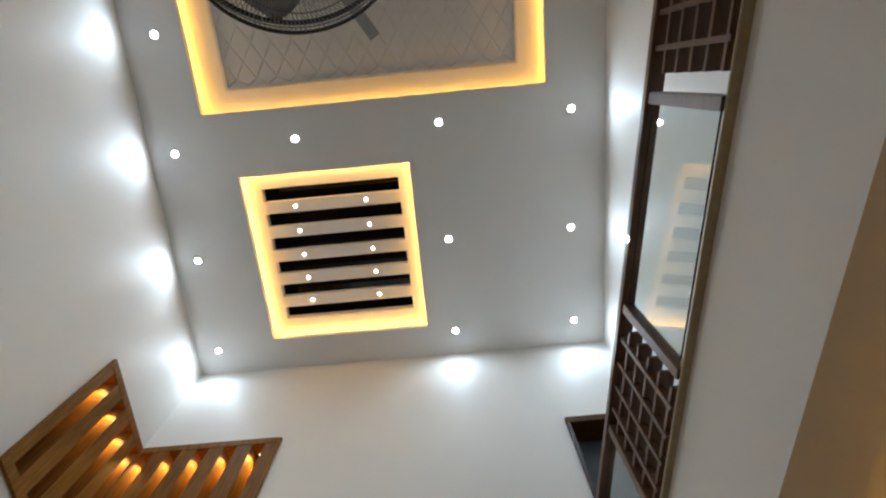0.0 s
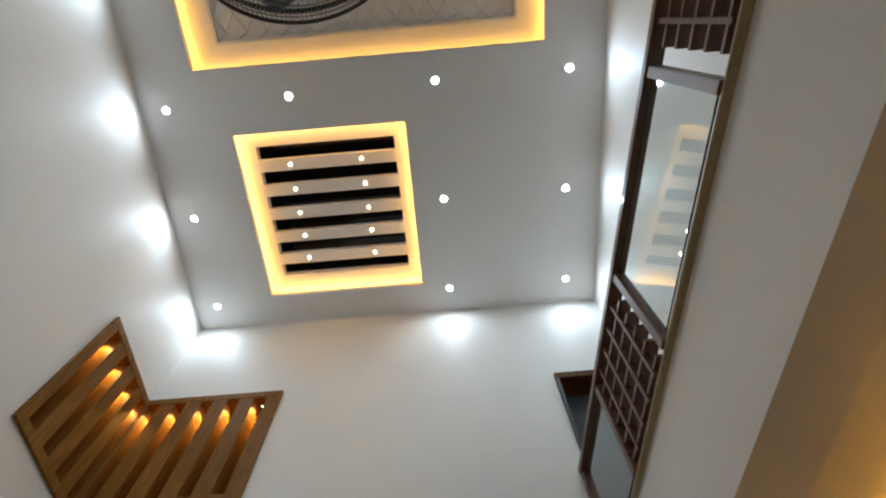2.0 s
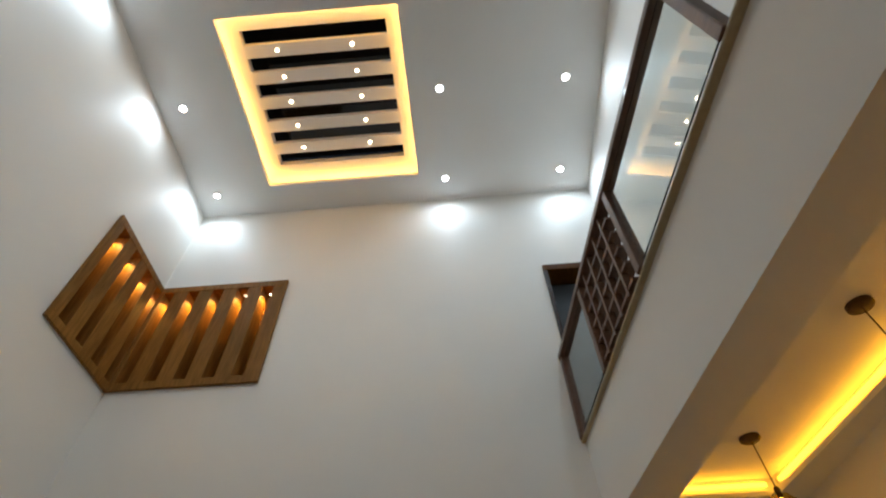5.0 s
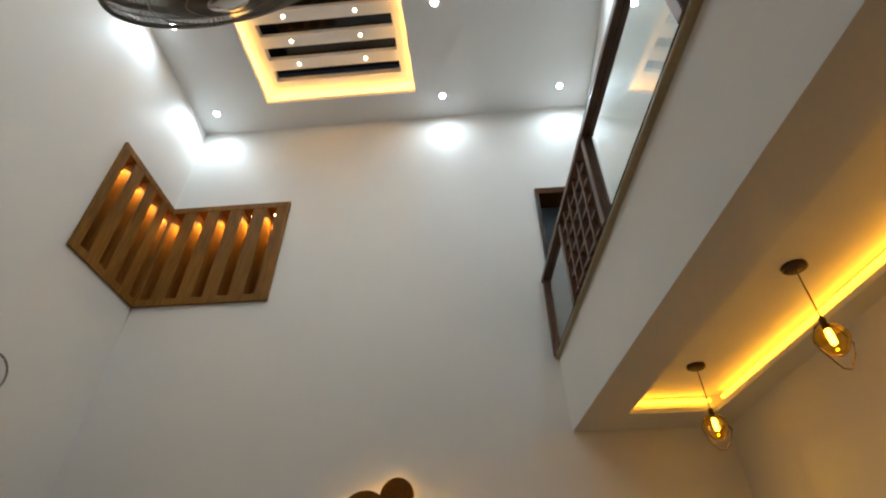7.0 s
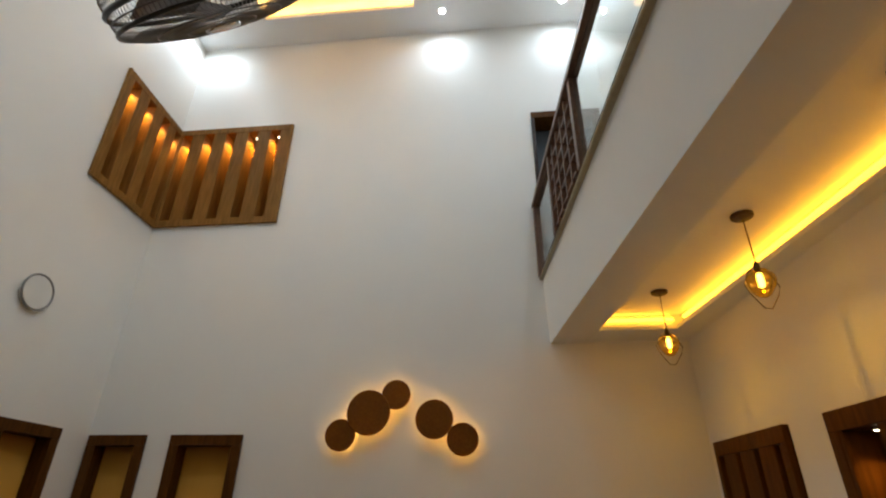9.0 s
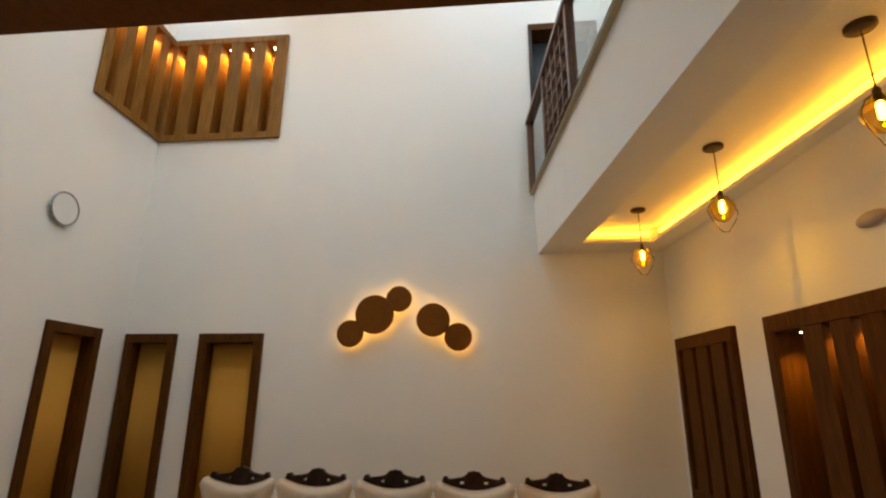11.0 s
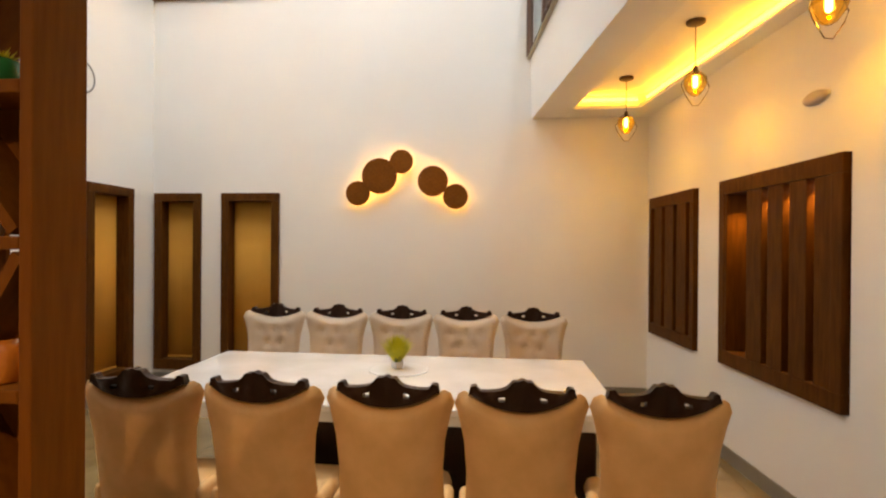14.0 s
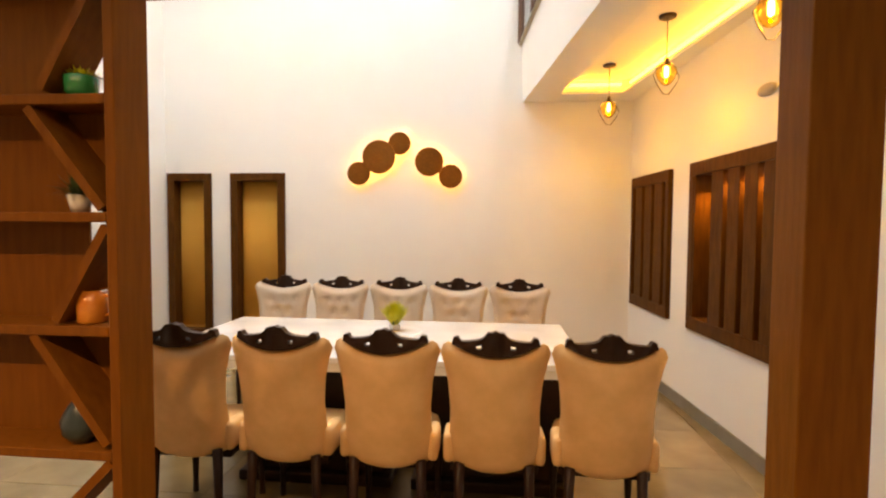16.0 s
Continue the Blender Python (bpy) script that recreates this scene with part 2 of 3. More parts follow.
pierced("wall_upper", (XU, YB), (XU, YF), ZU, ZC + 0.6, [], 0.2, paint, "white wall along the upper balcony")


def skirting(name, a, b):
    a, b = Vector((*a, 0)), Vector((*b, 0))
    d = (b - a).normalized()
    n = Vector((-d.y, d.x, 0)) * 0.012
    return structure(name, prism([(p.x, p.y) for p in (a, b, b + n, a + n)], 0.0, 0.10, bevel=0.002), skirting_tile, "grey-beige tile skirting along the wall foot", "skirting")


skirting("baseboard_east", (x_right(YB), YB), (x_right(YF), YF))
skirting("baseboard_north", (x_right(YF) - 0.012, YF), (x_left(YF) + 0.012, YF))
skirting("baseboard_west", (x_left(YF), YF), (x_left(YB), YB))

# ---- upper ceiling with a slatted recess and a tray ----
SQ = (-1.855, -0.04, 1.46, 3.38)
TR = (-2.10, 1.42, -1.5, 0.79)


def ceiling_sheet():
    bm = bmesh.new()
    xs = sorted({-3.0, 2.3, SQ[0], SQ[1], TR[0], TR[1]})
    ys = sorted({YB - 0.2, YF + 0.2, SQ[2], SQ[3], TR[2], TR[3]})
    for i in range(len(xs) - 1):
        for j in range(len(ys) - 1):
            cx, cy = (xs[i] + xs[i + 1]) / 2, (ys[j] + ys[j + 1]) / 2
            if any(h[0] < cx < h[1] and h[2] < cy < h[3] for h in (SQ, TR)):
                continue
            box(xs[i], ys[j], ZC, xs[i + 1], ys[j + 1], ZC + 0.05, bm=bm)
    bmesh.ops.remove_doubles(bm, verts=bm.verts, dist=1e-4)
    return bm


structure("ceiling", ceiling_sheet(), ceiling_paint, "white painted ceiling", "ceiling")


def shaft(x0, x1, y0, y1, z0, z1, t=0.04):
    bm = box(x0 - t, y0 - t, z0, x0, y1 + t, z1)
    box(x1, y0 - t, z0, x1 + t, y1 + t, z1, bm=bm)
    box(x0, y0 - t, z0, x1, y0, z1, bm=bm)
    box(x0, y1, z0, x1, y1 + t, z1, bm=bm)
    return bm


# the slatted recess: cove sides, a louvred panel and black night glass over it
LOUVRE = (-1.70, -0.19, 1.63, 3.20)
ZL = ZC + 0.16
structure("ceiling_recess", shaft(SQ[0] - 0.10, SQ[1] + 0.10, SQ[2] - 0.10, SQ[3] + 0.10, ZC + 0.05, ZL + 0.4), ceiling_paint, "white recess that glows yellow around a louvred panel", "ceiling")
louvre_bm = bmesh.new()
slot, rib = 0.15, (LOUVRE[3] - LOUVRE[2] - 6 * 0.15) / 5
for x0, x1, y0, y1 in ((SQ[0] - 0.10, LOUVRE[0], SQ[2] - 0.10, SQ[3] + 0.10), (LOUVRE[1], SQ[1] + 0.10, SQ[2] - 0.10, SQ[3] + 0.10),
                       (LOUVRE[0], LOUVRE[1], SQ[2] - 0.10, LOUVRE[2]), (LOUVRE[0], LOUVRE[1], LOUVRE[3], SQ[3] + 0.10)):
    box(x0, y0, ZL, x1, y1, ZL + 0.09, bm=louvre_bm)
for i in range(5):
    y0 = LOUVRE[2] + slot + i * (slot + rib)
    box(LOUVRE[0], y0, ZL, LOUVRE[1], y0 + rib, ZL + 0.07, bm=louvre_bm)
structure("ceiling_louvre", louvre_bm, ceiling_paint, "white louvred ceiling panel with six dark slots", "ceiling")
structure("skylight", box(LOUVRE[0] - 0.1, LOUVRE[2] - 0.1, ZL + 0.34, LOUVRE[1] + 0.1, LOUVRE[3] + 0.1, ZL + 0.37), night, "black night-dark skylight glass above the louvres", "skylight")

# the tray with a diamond relief
ZT = ZC + 0.16
structure("ceiling_tray", merge(shaft(TR[0] - 0.10, TR[1] + 0.10, TR[2] - 0.10, TR[3] + 0.10, ZC + 0.05, ZT + 0.05), box(TR[0] - 0.12, TR[2] - 0.12, ZT, TR[1] + 0.12, TR[3] + 0.12, ZT + 0.06)), ceiling_paint, "white ceiling tray lit yellow along its edge", "ceiling")


def diamonds():
    """Flat pyramids on a slanted grid inside a raised border."""
    bm = bmesh.new()
    x0, x1, y0, y1 = TR[0] + 0.28, TR[1] - 0.28, TR[2] + 0.28, TR[3] - 0.24
    for a, b, c, d in ((x0 - 0.03, x1 + 0.03, y0 - 0.03, y0), (x0 - 0.03, x1 + 0.03, y1, y1 + 0.03), (x0 - 0.03, x0, y0, y1), (x1, x1 + 0.03, y0, y1)):
        box(a, c, ZT - 0.03, b, d, ZT + 0.01, bm=bm)
    w, h = 0.21, 0.34
    j = 0
    y = y0
    while y <= y1 + 0.01:
        x = x0 + (w / 2 if j % 2 else 0)
        while x <= x1 + 0.01:
            corner = [(min(max(x + dx, x0), x1), min(max(y + dy, y0), y1)) for dx, dy in ((-w / 2, 0), (0, -h / 2), (w / 2, 0), (0, h / 2))]
            inner = [(x + (p - x) * 0.84, y + (q - y) * 0.84) for p, q in corner]
            vs = [bm.verts.new((p, q, ZT - 0.002)) for p, q in corner]
            ws = [bm.verts.new((p, q, ZT - 0.011)) for p, q in inner]
            bm.faces.new(ws)
            for k in range(4):
                n = (k + 1) % 4
                if (vs[k].co - vs[n].co).length > 1e-4:
                    bm.faces.new((vs[k], vs[n], ws[n], ws[k]))
            x += w
        y += h / 2
        j += 1
    bmesh.ops.recalc_face_normals(bm, faces=bm.faces)
    return bm


structure("ceiling_relief", diamonds(), plaster, "white plaster diamond relief in the ceiling tray", "ceiling")

# hidden LED strips of the upper ceiling
e = 0.05
for a, b, aim in (((SQ[0] - e, SQ[2], ZC + 0.07), (SQ[0] - e, SQ[3], ZC + 0.07), (0.7, 0, 1)), ((SQ[1] + e, SQ[2], ZC + 0.07), (SQ[1] + e, SQ[3], ZC + 0.07), (-0.7, 0, 1)),
                  ((SQ[0], SQ[2] - e, ZC + 0.07), (SQ[1], SQ[2] - e, ZC + 0.07), (0, 0.7, 1)), ((SQ[0], SQ[3] + e, ZC + 0.07), (SQ[1], SQ[3] + e, ZC + 0.07), (0, -0.7, 1))):
    strip("recess_led", a, b, aim, LED_SKY, (1.0, 0.53, 0.13))
for a, b, aim in (((TR[0] - e, TR[2], ZC + 0.07), (TR[0] - e, TR[3], ZC + 0.07), (0.7, 0, 1)), ((TR[1] + e, TR[2], ZC + 0.07), (TR[1] + e, TR[3], ZC + 0.07), (-0.7, 0, 1)),
                  ((TR[0], TR[3] + e, ZC + 0.07), (TR[1], TR[3] + e, ZC + 0.07), (0, -0.7, 1))):
    strip("tray_led", a, b, aim, LED_TRAY, (1.0, 0.50, 0.09))

# unseen lower room behind the void, assumed so that it carries the warm lamps
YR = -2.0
structure("ceiling_rear", box(-3.0, YB - 0.2, 2.9, x_slab(YB), YR, 3.1), ceiling_paint, "assumed white lower ceiling of the unseen rear room", "ceiling")
structure("wall_void", box(-3.0, YR - 0.2, 3.1, XU + 0.2, YR, ZC + 0.05), paint, "assumed white wall over the unseen rear room", "wall")

# ---- balcony slab with its dining soffit ----
CY0, CY1 = -0.6, 3.44


def beam_body(steps=28):
    """The edge beam; its face leans out a little from foot to coping."""
    bm = bmesh.new()
    rows = []
    for k in range(steps + 1):
        y = YB + (YF - YB) * k / steps
        rows.append([bm.verts.new(p) for p in ((x_slab(y), y, ZS), (x_slab(y) + 0.31, y, ZS), (x_slab(y) + 0.31, y, ZU), (x_top(y), y, ZU))])
    for a, b in zip(rows, rows[1:]):
        for n in range(4):
            bm.faces.new((a[n], a[(n + 1) % 4], b[(n + 1) % 4], b[n]))
    bm.faces.new(rows[0])
    bm.faces.new(rows[-1])
    bmesh.ops.recalc_face_normals(bm, faces=bm.faces)
    return bm


slab_bm = beam_body()
structure("balcony_beam", slab_bm, paint, "white painted edge beam of the balcony", "beam")


def cx_left(y):
    return x_slab(y) + 0.31


def cx_right(y):
    return 2.15 + 0.125 * (YF - y)


soffit = prism([(cx_right(CY0), CY0), (x_right(CY0), CY0), (x_right(YF), YF), (cx_right(YF), YF)], ZS, ZS + 0.03)
prism([(cx_left(CY1), CY1), (cx_right(CY1), CY1), (cx_right(YF), YF), (cx_left(YF), YF)], ZS, ZS + 0.03, bm=soffit)
prism([(cx_left(YB), YB), (x_right(YB), YB), (x_right(CY0), CY0), (cx_left(CY0), CY0)], ZS, ZS + 0.145, bm=soffit)
prism([(cx_right(CY0) + 0.08, CY0), (cx_right(CY0) + 0.12, CY0), (cx_right(CY1) + 0.12, CY1 + 0.12), (cx_right(CY1) + 0.08, CY1 + 0.12)], ZS + 0.03, ZS + 0.145, bm=soffit)
prism([(cx_left(CY1), CY1 + 0.08), (cx_right(CY1) + 0.08, CY1 + 0.08), (cx_right(CY1) + 0.08, CY1 + 0.12), (cx_left(CY1), CY1 + 0.12)], ZS + 0.03, ZS + 0.145, bm=soffit)
structure("ceiling_dining", soffit, ceiling_paint, "white lowered soffit round the dining cove", "ceiling")
structure("ceiling_cove", prism([(x_slab(YB) + 0.31, YB), (x_right(YB), YB), (x_right(YF), YF), (x_slab(YF) + 0.31, YF)], ZS + 0.145, ZU - 0.03), ceiling_paint, "white cove ceiling washed by amber light", "ceiling")
structure("balcony_floor", prism([(x_slab(YB) + 0.31, YB), (x_right(YB) + 0.2, YB), (x_right(YF) + 0.2, YF), (x_slab(YF) + 0.31, YF)], ZU - 0.03, ZU), grout, "balcony floor slab", "floor")
structure("balcony_coping", prism([(x_rail(YB) - 0.008, YB), (x_top(YB) + 0.16, YB), (x_top(YF) + 0.16, YF), (x_rail(YF) - 0.008, YF)], ZU, ZU + 0.018, bevel=0.004), granite, "grey-green granite coping along the balcony edge", "coping")
for a, b, aim in (((cx_right(CY0) + 0.066, CY0, ZS + 0.10), (cx_right(CY1) + 0.066, CY1, ZS + 0.10), (-0.8, 0, 0.7)),
                  ((cx_left(CY1), CY1 + 0.066, ZS + 0.10), (cx_right(CY1), CY1 + 0.066, ZS + 0.10), (0, -0.8, 0.7))):
    tape = part("cove_led", tube([a, b], 0.014, 8), cove_tape)
    tagged(tape, "glowing amber LED tape hidden in the dining cove", "led tape")


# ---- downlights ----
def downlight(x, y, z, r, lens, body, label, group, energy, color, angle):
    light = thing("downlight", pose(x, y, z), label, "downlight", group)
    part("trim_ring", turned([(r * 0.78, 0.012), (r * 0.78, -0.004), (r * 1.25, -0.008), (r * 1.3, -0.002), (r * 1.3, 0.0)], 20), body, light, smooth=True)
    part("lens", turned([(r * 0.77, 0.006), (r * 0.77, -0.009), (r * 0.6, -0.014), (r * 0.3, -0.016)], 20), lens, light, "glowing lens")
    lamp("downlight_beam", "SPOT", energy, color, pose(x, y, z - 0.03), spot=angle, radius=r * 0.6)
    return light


CEILING_SPOTS = [(-2.37, 0.0), (-2.46, 1.15), (-1.19, 1.11), (0.31, 1.08), (1.67, 1.07), (-2.50, 2.33), (0.30, 2.34), (1.65, 2.33), (-2.53, 3.46), (0.28, 3.465), (1.67, 3.46)]
for x, y in CEILING_SPOTS:
    downlight(x, y, ZC, 0.042, lens_cool, white_glaze, "round cool white recessed ceiling downlight, switched on", "ceiling downlights", LED_COOL, COOL, 176)
for i in range(5):
    y = LOUVRE[2] + slot + i * (slot + rib) + rib / 2
    for x in (-1.36, -0.57):
        downlight(x, y, ZL, 0.023, lens_warm, white_glaze, "small warm spotlight in a louvre slat, switched on", "louvre spotlights", 3.0, (1, 0.85, 0.65), 90)


# ---- windows with ochre blinds ----
def blind_window(name, m, w, z0, z1):
    """A framed window; local x along the wall, -y into the room."""
    win = thing(name, m, "tall narrow window with a brown wooden frame and a drawn ochre blind", "window", "dining windows", "structure")
    f = 0.085
    part("frame_top", box(0, -0.03, z1 - f, w, 0.16, z1, 0.004), deep_brown, win)
    part("frame_bottom", box(0, -0.03, z0, w, 0.16, z0 + f * 1.3, 0.004), deep_brown, win)
    part("frame_side", box(0, -0.028, z0 + f * 1.3, f, 0.16, z1 - f, 0.004), deep_brown, win)
    part("frame_side", box(w - f, -0.028, z0 + f * 1.3, w, 0.16, z1 - f, 0.004), deep_brown, win)
    bm = bmesh.new()
    n = 24
    cols = []
    for i in range(n + 1):
        x = f + (w - 2 * f) * i / n
        y = 0.10 + 0.0006 * math.sin(i * 1.9) + 0.0008 * math.sin(i * 0.7)
        cols.append((bm.verts.new((x, y, z0 + f)), bm.verts.new((x, y, z1 - f))))
    for p, q in zip(cols, cols[1:]):
        bm.faces.new((p[0], q[0], q[1], p[1]))
    geom = bmesh.ops.extrude_face_region(bm, geom=bm.faces[:])
    bmesh.ops.translate(bm, vec=(0, 0.004, 0), verts=[v for v in geom["geom"] if isinstance(v, bmesh.types.BMVert)])
    bmesh.ops.recalc_face_normals(bm, faces=bm.faces)
    part("blind", bm, blind, win, "ochre cloth blind", smooth=True)
    part("blind_hem", box(f + 0.004, 0.088, z0 + f * 1.3, w - f - 0.004, 0.098, z0 + f * 1.3 + 0.02, 0.003), blind, win)
    return win


blind_window("window_1", pose(W2[0], YF, 0), W2[1] - W2[0], W2[2], W2[3])
blind_window("window_2", pose(W3[0], YF, 0), W3[1] - W3[0], W3[2], W3[3])
blind_window("window_3", pose(x_left(W1[0]), W1[0], 0, 0, 0, 90 + math.degrees(math.atan(0.03))), W1[1] - W1[0], W1[2], W1[3])


# ---- slatted wooden niches with warm spots ----
def niche_face(parent, w, z0, z1, slots, f=0.075, depth=0.16, wood=None, thick=0.03, left_frame=True, right_frame=True, edge=0.05):
    """Frame, slats and recess; local x along the wall, +y into the wall."""
    wood = wood or tan
    part("frame_top", box(0, -thick, z1 - f, w, depth, z1, 0.003), wood, parent)
    part("frame_bottom", box(0, -thick, z0, w, depth, z0 + f, 0.003), wood, parent)
    x0, x1 = 0.0, w
    if left_frame:
        part("frame_side", box(0, -thick, z0 + f, edge, depth, z1 - f, 0.003), wood, parent)
        x0 = edge
    if right_frame:
        part("frame_side", box(w - edge, -thick, z0 + f, w, depth, z1 - f, 0.003), wood, parent)
        x1 = w - edge
    part("back_board", box(x0, depth - 0.015, z0 + f, x1, depth, z1 - f), wood, parent)
    edges = [x0] + [v for s in slots for v in s] + [x1]
    for a, b in zip(edges[0::2], edges[1::2]):
        if b - a > 0.01:
            part("slat", box(a, -thick + 0.004, z0 + f, b, depth - 0.016, z1 - f, 0.003), wood, parent)


def niche_spot(m, energy):
    spot = thing("niche_spot", m, "tiny warm spotlight in the head of a wooden niche", "spotlight", "niche spotlights")
    part("housing", turned([(0.022, 0.0), (0.022, -0.012), (0.016, -0.014)], 14), chrome, spot, smooth=True)
    part("lens", turned([(0.014, -0.010), (0.014, -0.016), (0.006, -0.017)], 14), lens_warm, spot, "glowing lens")
    lamp("niche_beam", "SPOT", energy, AMBER, m @ pose(0, 0, -0.03), spot=110, radius=0.012)
    return spot


corner_niche = thing("corner_niche", pose(0, 0, 0), "brown slatted wooden corner niche lit by amber spots", "wall niche")
XN = x_left(YF) + 0.03
wn = NX1 - XN
pitch = wn / 5.0
far_slots = [(0.03 + i * pitch * 0.985, 0.03 + i * pitch * 0.985 + 0.115) for i in range(5)]
far_niche = part("far_panel", box(0, 0.165, NZ[0], wn, 0.18, NZ[1]), tan, corner_niche)
far_niche.matrix_world = pose(XN, YF, 0)
niche_face(far_niche, wn, NZ[0], NZ[1], far_slots, left_frame=False)
side_niche = part("side_panel", box(0, 0.165, NZ[0], YF - NY0, 0.18, NZ[1]), tan, corner_niche)
side_niche.matrix_world = pose(x_left(NY0), NY0, 0, 0, 0, 90 + math.degrees(math.atan(0.03)))
ws = YF - NY0
side_slots = [(0.10 + i * 0.26, 0.10 + i * 0.26 + 0.115) for i in range(3)] + [(ws - 0.13, ws - 0.035)]
niche_face(side_niche, ws, NZ[0], NZ[1], side_slots, right_frame=False)
for a, b in far_slots:
    niche_spot(pose(XN + (a + b) / 2, YF + 0.085, NZ[1] - 0.075), 13.0)
for a, b in side_slots:
    niche_spot(pose(x_left(NY0 + a) - 0.085, NY0 + (a + b) / 2, NZ[1] - 0.075), 13.0)

for (y0, y1, z0, z1), slots, lit in ((V1, [(0.06, 0.12), (0.30, 0.36), (0.54, 0.60), (0.78, 0.84)], False), (V2, [(0.10, 0.34), (0.50, 0.56), (0.70, 0.76), (0.90, 0.96)], True)):
    m = pose(x_right(y1), y1, 0, 0, 0, -90 + math.degrees(math.atan(0.075)))
    # local x runs along the wall from the far end
    w = y1 - y0
    n = thing("wall_niche", m, "dark brown wooden wall niche with upright slats" + (" and amber spots" if lit else ", unlit"), "wall niche", "dining niches")
    niche_face(n, w, z0, z1, slots, f=0.10, depth=0.16, wood=deep_brown, edge=0.075 if lit else 0.05)
    if lit:
        for a, b in slots:
            niche_spot(m @ pose((a + b) / 2, 0.06, z1 - 0.10), 5.5)

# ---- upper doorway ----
# closed box filling the doorway; its dark colour stands for the room's shade
structure("upper_room", box(DU[0] - 0.3, YF + 0.21, ZU, DU[1] + 0.3, YF + 1.4, 5.6), dark_room, "closed box coloured dark for the unlit room behind the doorway", "room")
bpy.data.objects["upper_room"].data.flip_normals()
door = thing("door_1", pose(0, 0, 0), "open upper doorway with a brown wooden frame and a dark room behind", "doorway", kind="structure")
part("head", box(DU[0], YF - 0.03, DU[3] - 0.08, DU[1], YF + 0.2, DU[3], 0.004), deep_brown, door)
part("jamb", box(DU[0], YF - 0.028, ZU, DU[0] + 0.035, YF + 0.2, DU[3] - 0.08, 0.004), dark_wood, door)
part("jamb", box(DU[1] - 0.06, YF - 0.028, ZU, DU[1], YF + 0.2, DU[3] - 0.08, 0.004), deep_brown, door)

# ---- balcony railing ----
ZH = 4.17
railing = thing("balcony_railing", pose(0, 0, 0), "red-brown wooden balcony railing with glass panes and lattice panels", "railing")


def rail_block(name, y0, y1, z0, z1, d0, d1, mat, bevel=0.004, label=""):
    bm = prism([(x_rail(y0) + d0, y0), (x_rail(y0) + d1, y0), (x_rail(y1) + d1, y1), (x_rail(y1) + d0, y1)], z0, z1, bevel=bevel)
    return part(name, bm, mat, railing, label)


rail_block("handrail", YB + 0.01, YF - 0.01, ZH - 0.05, ZH, -0.03, 0.06, rail_wood)
for y in (-0.35, 0.87, 2.08, 2.93, 3.72):
    rail_block("post", y - 0.03, y + 0.03, ZU + 0.018, ZH - 0.05, -0.02, 0.05, rail_wood)
for y0, y1 in ((-1.6, -0.38), (0.90, 2.05), (2.96, 3.69)):
    pane = rail_block("glass_pane", y0, y1, ZU + 0.07, ZH - 0.05, 0.010, 0.020, glass, 0.0, "clear glass pane")
    pane.visible_shadow = False
for y0, y1, gap in ((-0.32, 0.75, False), (2.19, 2.90, True)):
    for i in range(5):
        z = ZU + 0.07 + i * 0.142
        rail_block("lattice_slat", y0, y1, z, z + 0.024, -0.005, 0.075, rail_wood, 0.002)
    n = 4 if gap else 6
    for i in range(n):
        y = y0 + 0.05 + (y1 - y0 - 0.05) * (i + 0.2) / n
        rail_block("lattice_bar", y, y + 0.026, ZU + 0.04, ZH - 0.05, -0.012, 0.03, rail_wood, 0.002)


# ---- backlit discs on the far wall ----
def disc_lamp(spots, label):
    lamp_thing = thing("wall_lamp", pose(spots[0][0], YF, spots[0][1]), label, "wall lamp", "backlit disc lamps")
    for i, (x, z, r, out) in enumerate(spots):
        dx, dz = x - spots[0][0], z - spots[0][1]
        d = part("disc", turned([(r, 0), (r, 0.018), (r - 0.004, 0.022)], 48), brown, lamp_thing)
        d.matrix_basis = pose(dx, -out, dz, 90)
        ring = part("led_ring", tube([((r - 0.025) * math.cos(a), (r - 0.025) * math.sin(a), -0.006) for a in [math.tau * k / 40 for k in range(40)]], 0.005, 6, closed=True), led_tape, d, "amber LED tape")
        part("mount", turned([(r * 0.5, -out + 0.002), (r * 0.5, 0.0)], 24), black_metal, d)


disc_lamp([(-0.305, 2.195, 0.182, 0.055), (-0.53, 2.02, 0.126, 0.045), (-0.08, 2.34, 0.122, 0.045)], "three overlapping brown wooden discs with amber backlight")
disc_lamp([(0.245, 2.14, 0.155, 0.055), (0.475, 1.985, 0.127, 0.045)], "two overlapping brown wooden discs with amber backlight")


